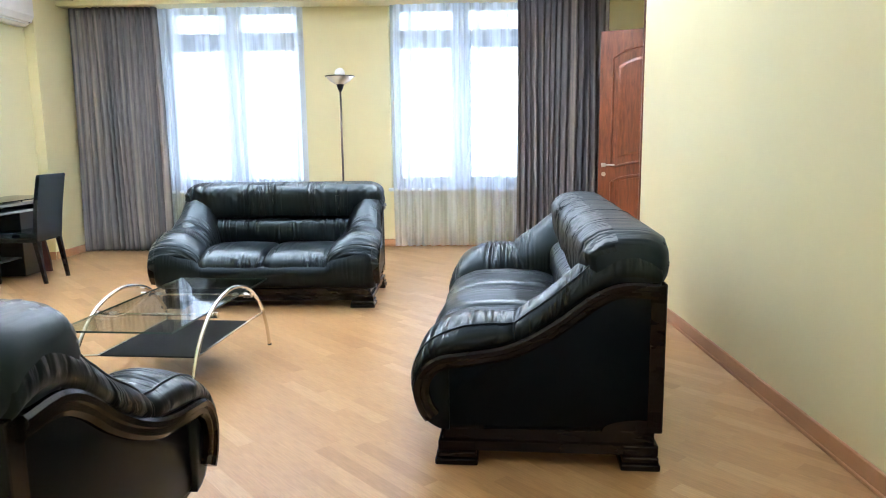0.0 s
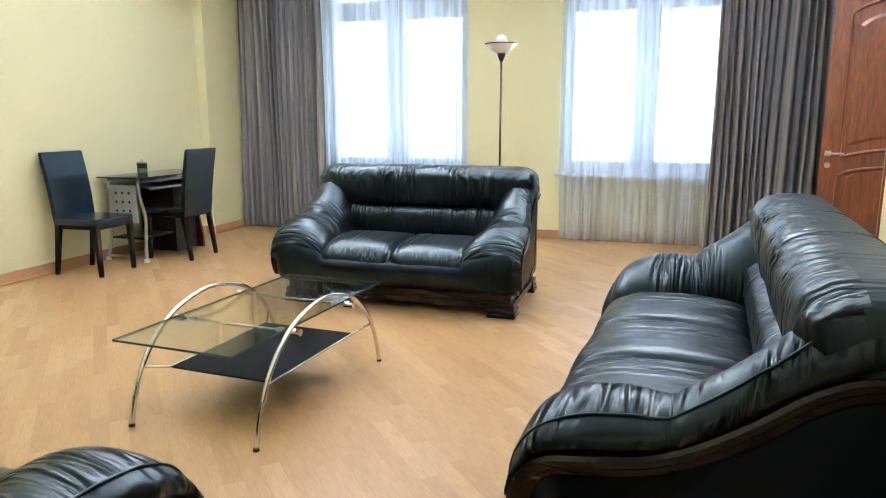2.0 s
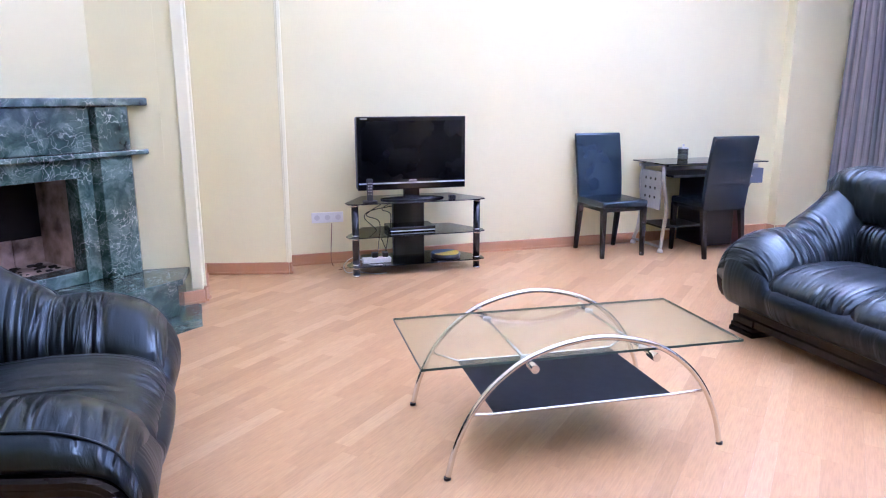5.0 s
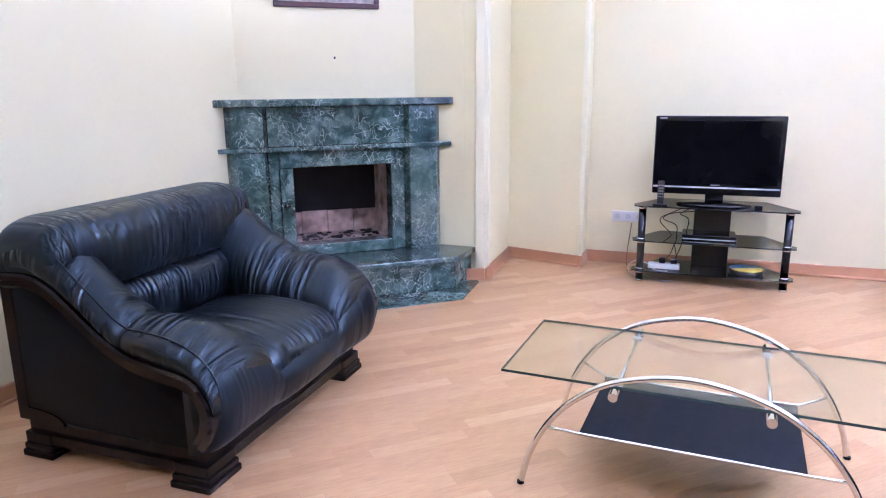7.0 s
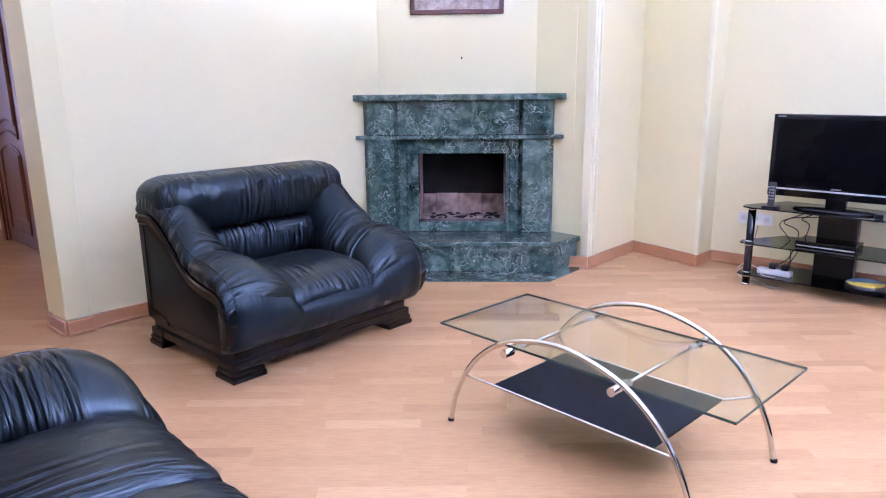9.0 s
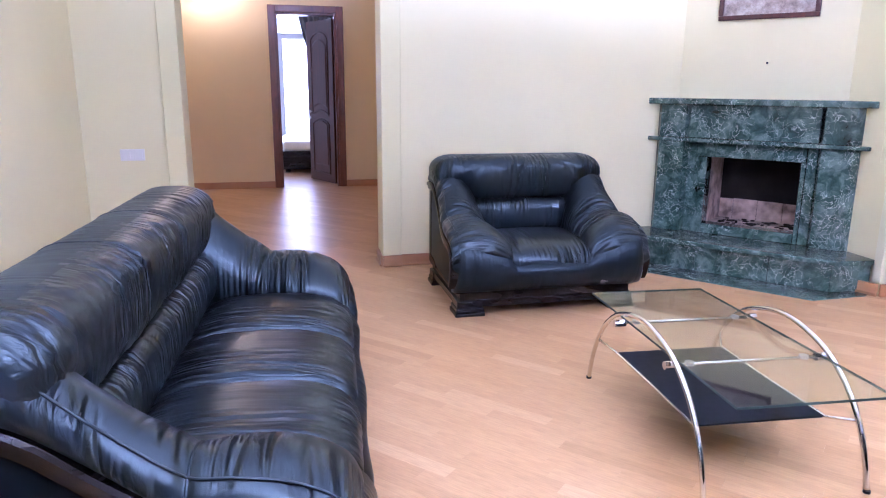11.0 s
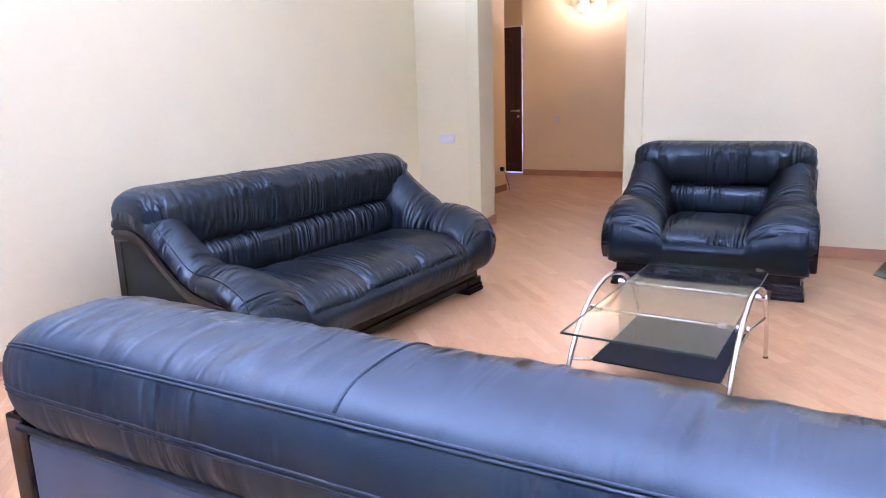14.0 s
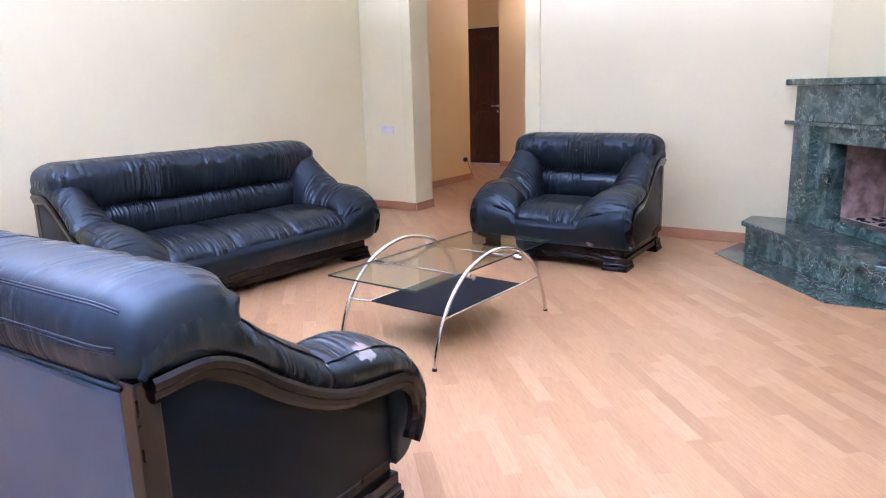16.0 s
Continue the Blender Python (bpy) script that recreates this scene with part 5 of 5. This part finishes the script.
def glow(name, colour, strength):
    mat, tree, b = shader(name, (0.9, 0.85, 0.75), 0.4)
    b.inputs["Emission Color"].default_value, b.inputs["Emission Strength"].default_value = (*colour, 1), strength
    return mat


GLOW = glow("lit_lamp_glass", (1.0, 0.78, 0.5), 2.2)


def wall_lamp(m):
    """Two upturned glass cups on brass arms; back at y = 0, front towards -y."""
    ob = thing("wall_lamp", m, "lit brass wall lamp with two glass cups", "wall lamp")
    part("back_plate", lathe([(0, -0.012), (0.05, -0.012), (0.05, 0.012), (0, 0.012)], 20), GOLD, ob).matrix_basis = pose(0, -0.012, 0.05, 90)
    for s in (-1, 1):
        part("arm", tube(curve([(0, -0.02, 0.05), (s * 0.05, -0.10, 0.0), (s * 0.12, -0.12, 0.01), (s * 0.15, -0.12, 0.07)], 6), 0.008, 8), GOLD, ob, "curved brass arm", True)
        part("cup", lathe([(0, 0), (0.025, 0.002), (0.05, 0.04), (0.062, 0.09), (0.058, 0.09), (0.045, 0.042), (0, 0.012)], 20, (s * 0.15, -0.12, 0.07)), GLOW, ob, "glowing glass cup", True)
    return ob


wall_lamp(pose(1.10, HALL_FAR, 2.56, 0, 0, 180))
bulb = bpy.data.lights.new("wall_lamp_bulb", "POINT")
bulb.energy, bulb.color, bulb.shadow_soft_size = 38, (1.0, 0.78, 0.48), 0.04
new("wall_lamp_bulb", bulb).location = (1.10, HALL_FAR + 0.30, 2.78)


def bed(m):
    ob = thing("bed", m, "dark bed with white bedding beyond the bedroom door", "bed")
    part("frame", box((-1.0, -0.8, 0.05), (1.0, 0.8, 0.34), 0.015), LACQUER, ob, "dark bed frame")
    part("mattress", box((-0.97, -0.77, 0.341), (0.97, 0.77, 0.50), 0.05, 3), WHITE, ob, "white bedding", True)
    part("pillow", box((-0.9, -0.3, 0.50), (-0.5, 0.3, 0.66), 0.07, 4), WHITE, ob, "white pillow", True)
    part("headboard", box((-1.06, -0.82, 0.0), (-1.0, 0.82, 0.85), 0.015), LACQUER, ob)
    for x in (-0.9, 0.9):
        for y in (-0.7, 0.7):
            part("leg", box((x - 0.04, y - 0.04, 0), (x + 0.04, y + 0.04, 0.05)), LACQUER, ob)
    return ob


bed(pose(-0.75, -6.1, 0, 0, 0, 0))
wb = thing("window_3", pose(0, 0, 0), "bright white-framed bedroom window", "window")
wb["kind"] = "structure"
for lo, hi in (((-0.55, -7.34, 0.35), (-0.48, -7.26, 2.75)), ((0.88, -7.34, 0.35), (0.95, -7.26, 2.75)), ((-0.48, -7.34, 0.35), (0.88, -7.26, 0.42)), ((-0.48, -7.34, 2.68), (0.88, -7.26, 2.75)), ((-0.48, -7.34, 2.2), (0.88, -7.26, 2.3)), ((0.15, -7.34, 0.42), (0.25, -7.26, 2.2))):
    part("window_frame", box(lo, hi, 0.005), FRAME, wb)
drape("bedroom_curtain", -1.05, -0.12, -6.98, 0.02, 2.8, 9, 0.05, CURTAIN, "grey-green drawn-back bedroom curtain", 21, 0.0, 0.003, 0.55)
area_lamp("bedroom_daylight", pose(0.25, -6.9, 1.6, 90, 0, 0), 1.3, 2.3, 45, DAY)

# ---- floor strips ----
floor = tagged(new("floor"), "warm oak strip parquet laid diagonally, satin varnish", "floor", kind="structure")
SW, SL = 0.072, 0.46
fdir, fnrm = Vector((math.cos(FLOOR_TURN), math.sin(FLOOR_TURN))), Vector((-math.sin(FLOOR_TURN), math.cos(FLOOR_TURN)))


def strip_mesh(length):
    me = bpy.data.meshes.new("floor_strip")
    bm = box((0.0002, 0.0002, -0.012), (length - 0.0002, SW - 0.0002, 0.0))
    bm.to_mesh(me)
    bm.free()
    me.materials.append(STRIP)
    return me


LENGTHS = [0.34, 0.40, 0.46, 0.52, 0.58]
SHARED = [strip_mesh(v) for v in LENGTHS]
rng = random.Random(12)
rest_v, rest_f, picked = [], [], 0
for row in range(-130, 150):
    along = -11.0 + rng.uniform(0, SL)
    while along < 11.0:
        kind = rng.randrange(5)
        length = LENGTHS[kind]
        o = fdir * along + fnrm * (row * SW)
        mid = o + fdir * length / 2
        along += length
        in_room = WEST - 0.45 < mid.x < 2.75 and 0.55 < mid.y < NORTH + 0.25
        in_hall = -2.9 < mid.x < 4.2 and -7.5 < mid.y <= 0.55
        if not (in_room or in_hall):
            continue
        if -2.3 < mid.x < -0.1 and 2.1 < mid.y < 5.2 and picked < 300:
            ob = new("floor_strip", SHARED[kind])
            ob.matrix_world = Matrix.Translation((o.x, o.y, 0)) @ Matrix.Rotation(FLOOR_TURN, 4, "Z")
            ob.parent = floor
            picked += 1
            continue
        b = len(rest_v)
        a0, a1, w0, w1 = 0.0002, length - 0.0002, 0.0002, SW - 0.0002
        for z in (-0.012, 0.0):
            for a, w in ((a0, w0), (a1, w0), (a1, w1), (a0, w1)):
                p = o + fdir * a + fnrm * w
                rest_v.append((p.x, p.y, z))
        rest_f += [(b + 4, b + 5, b + 6, b + 7), (b, b + 1, b + 5, b + 4), (b + 1, b + 2, b + 6, b + 5), (b + 2, b + 3, b + 7, b + 6), (b + 3, b, b + 4, b + 7)]
me = bpy.data.meshes.new("floor_strips")
me.from_pydata(rest_v, [], rest_f)
me.materials.append(STRIPS)
rest = new("floor_strips", me)
rest.parent = floor
tagged(rest, kind="stuff")
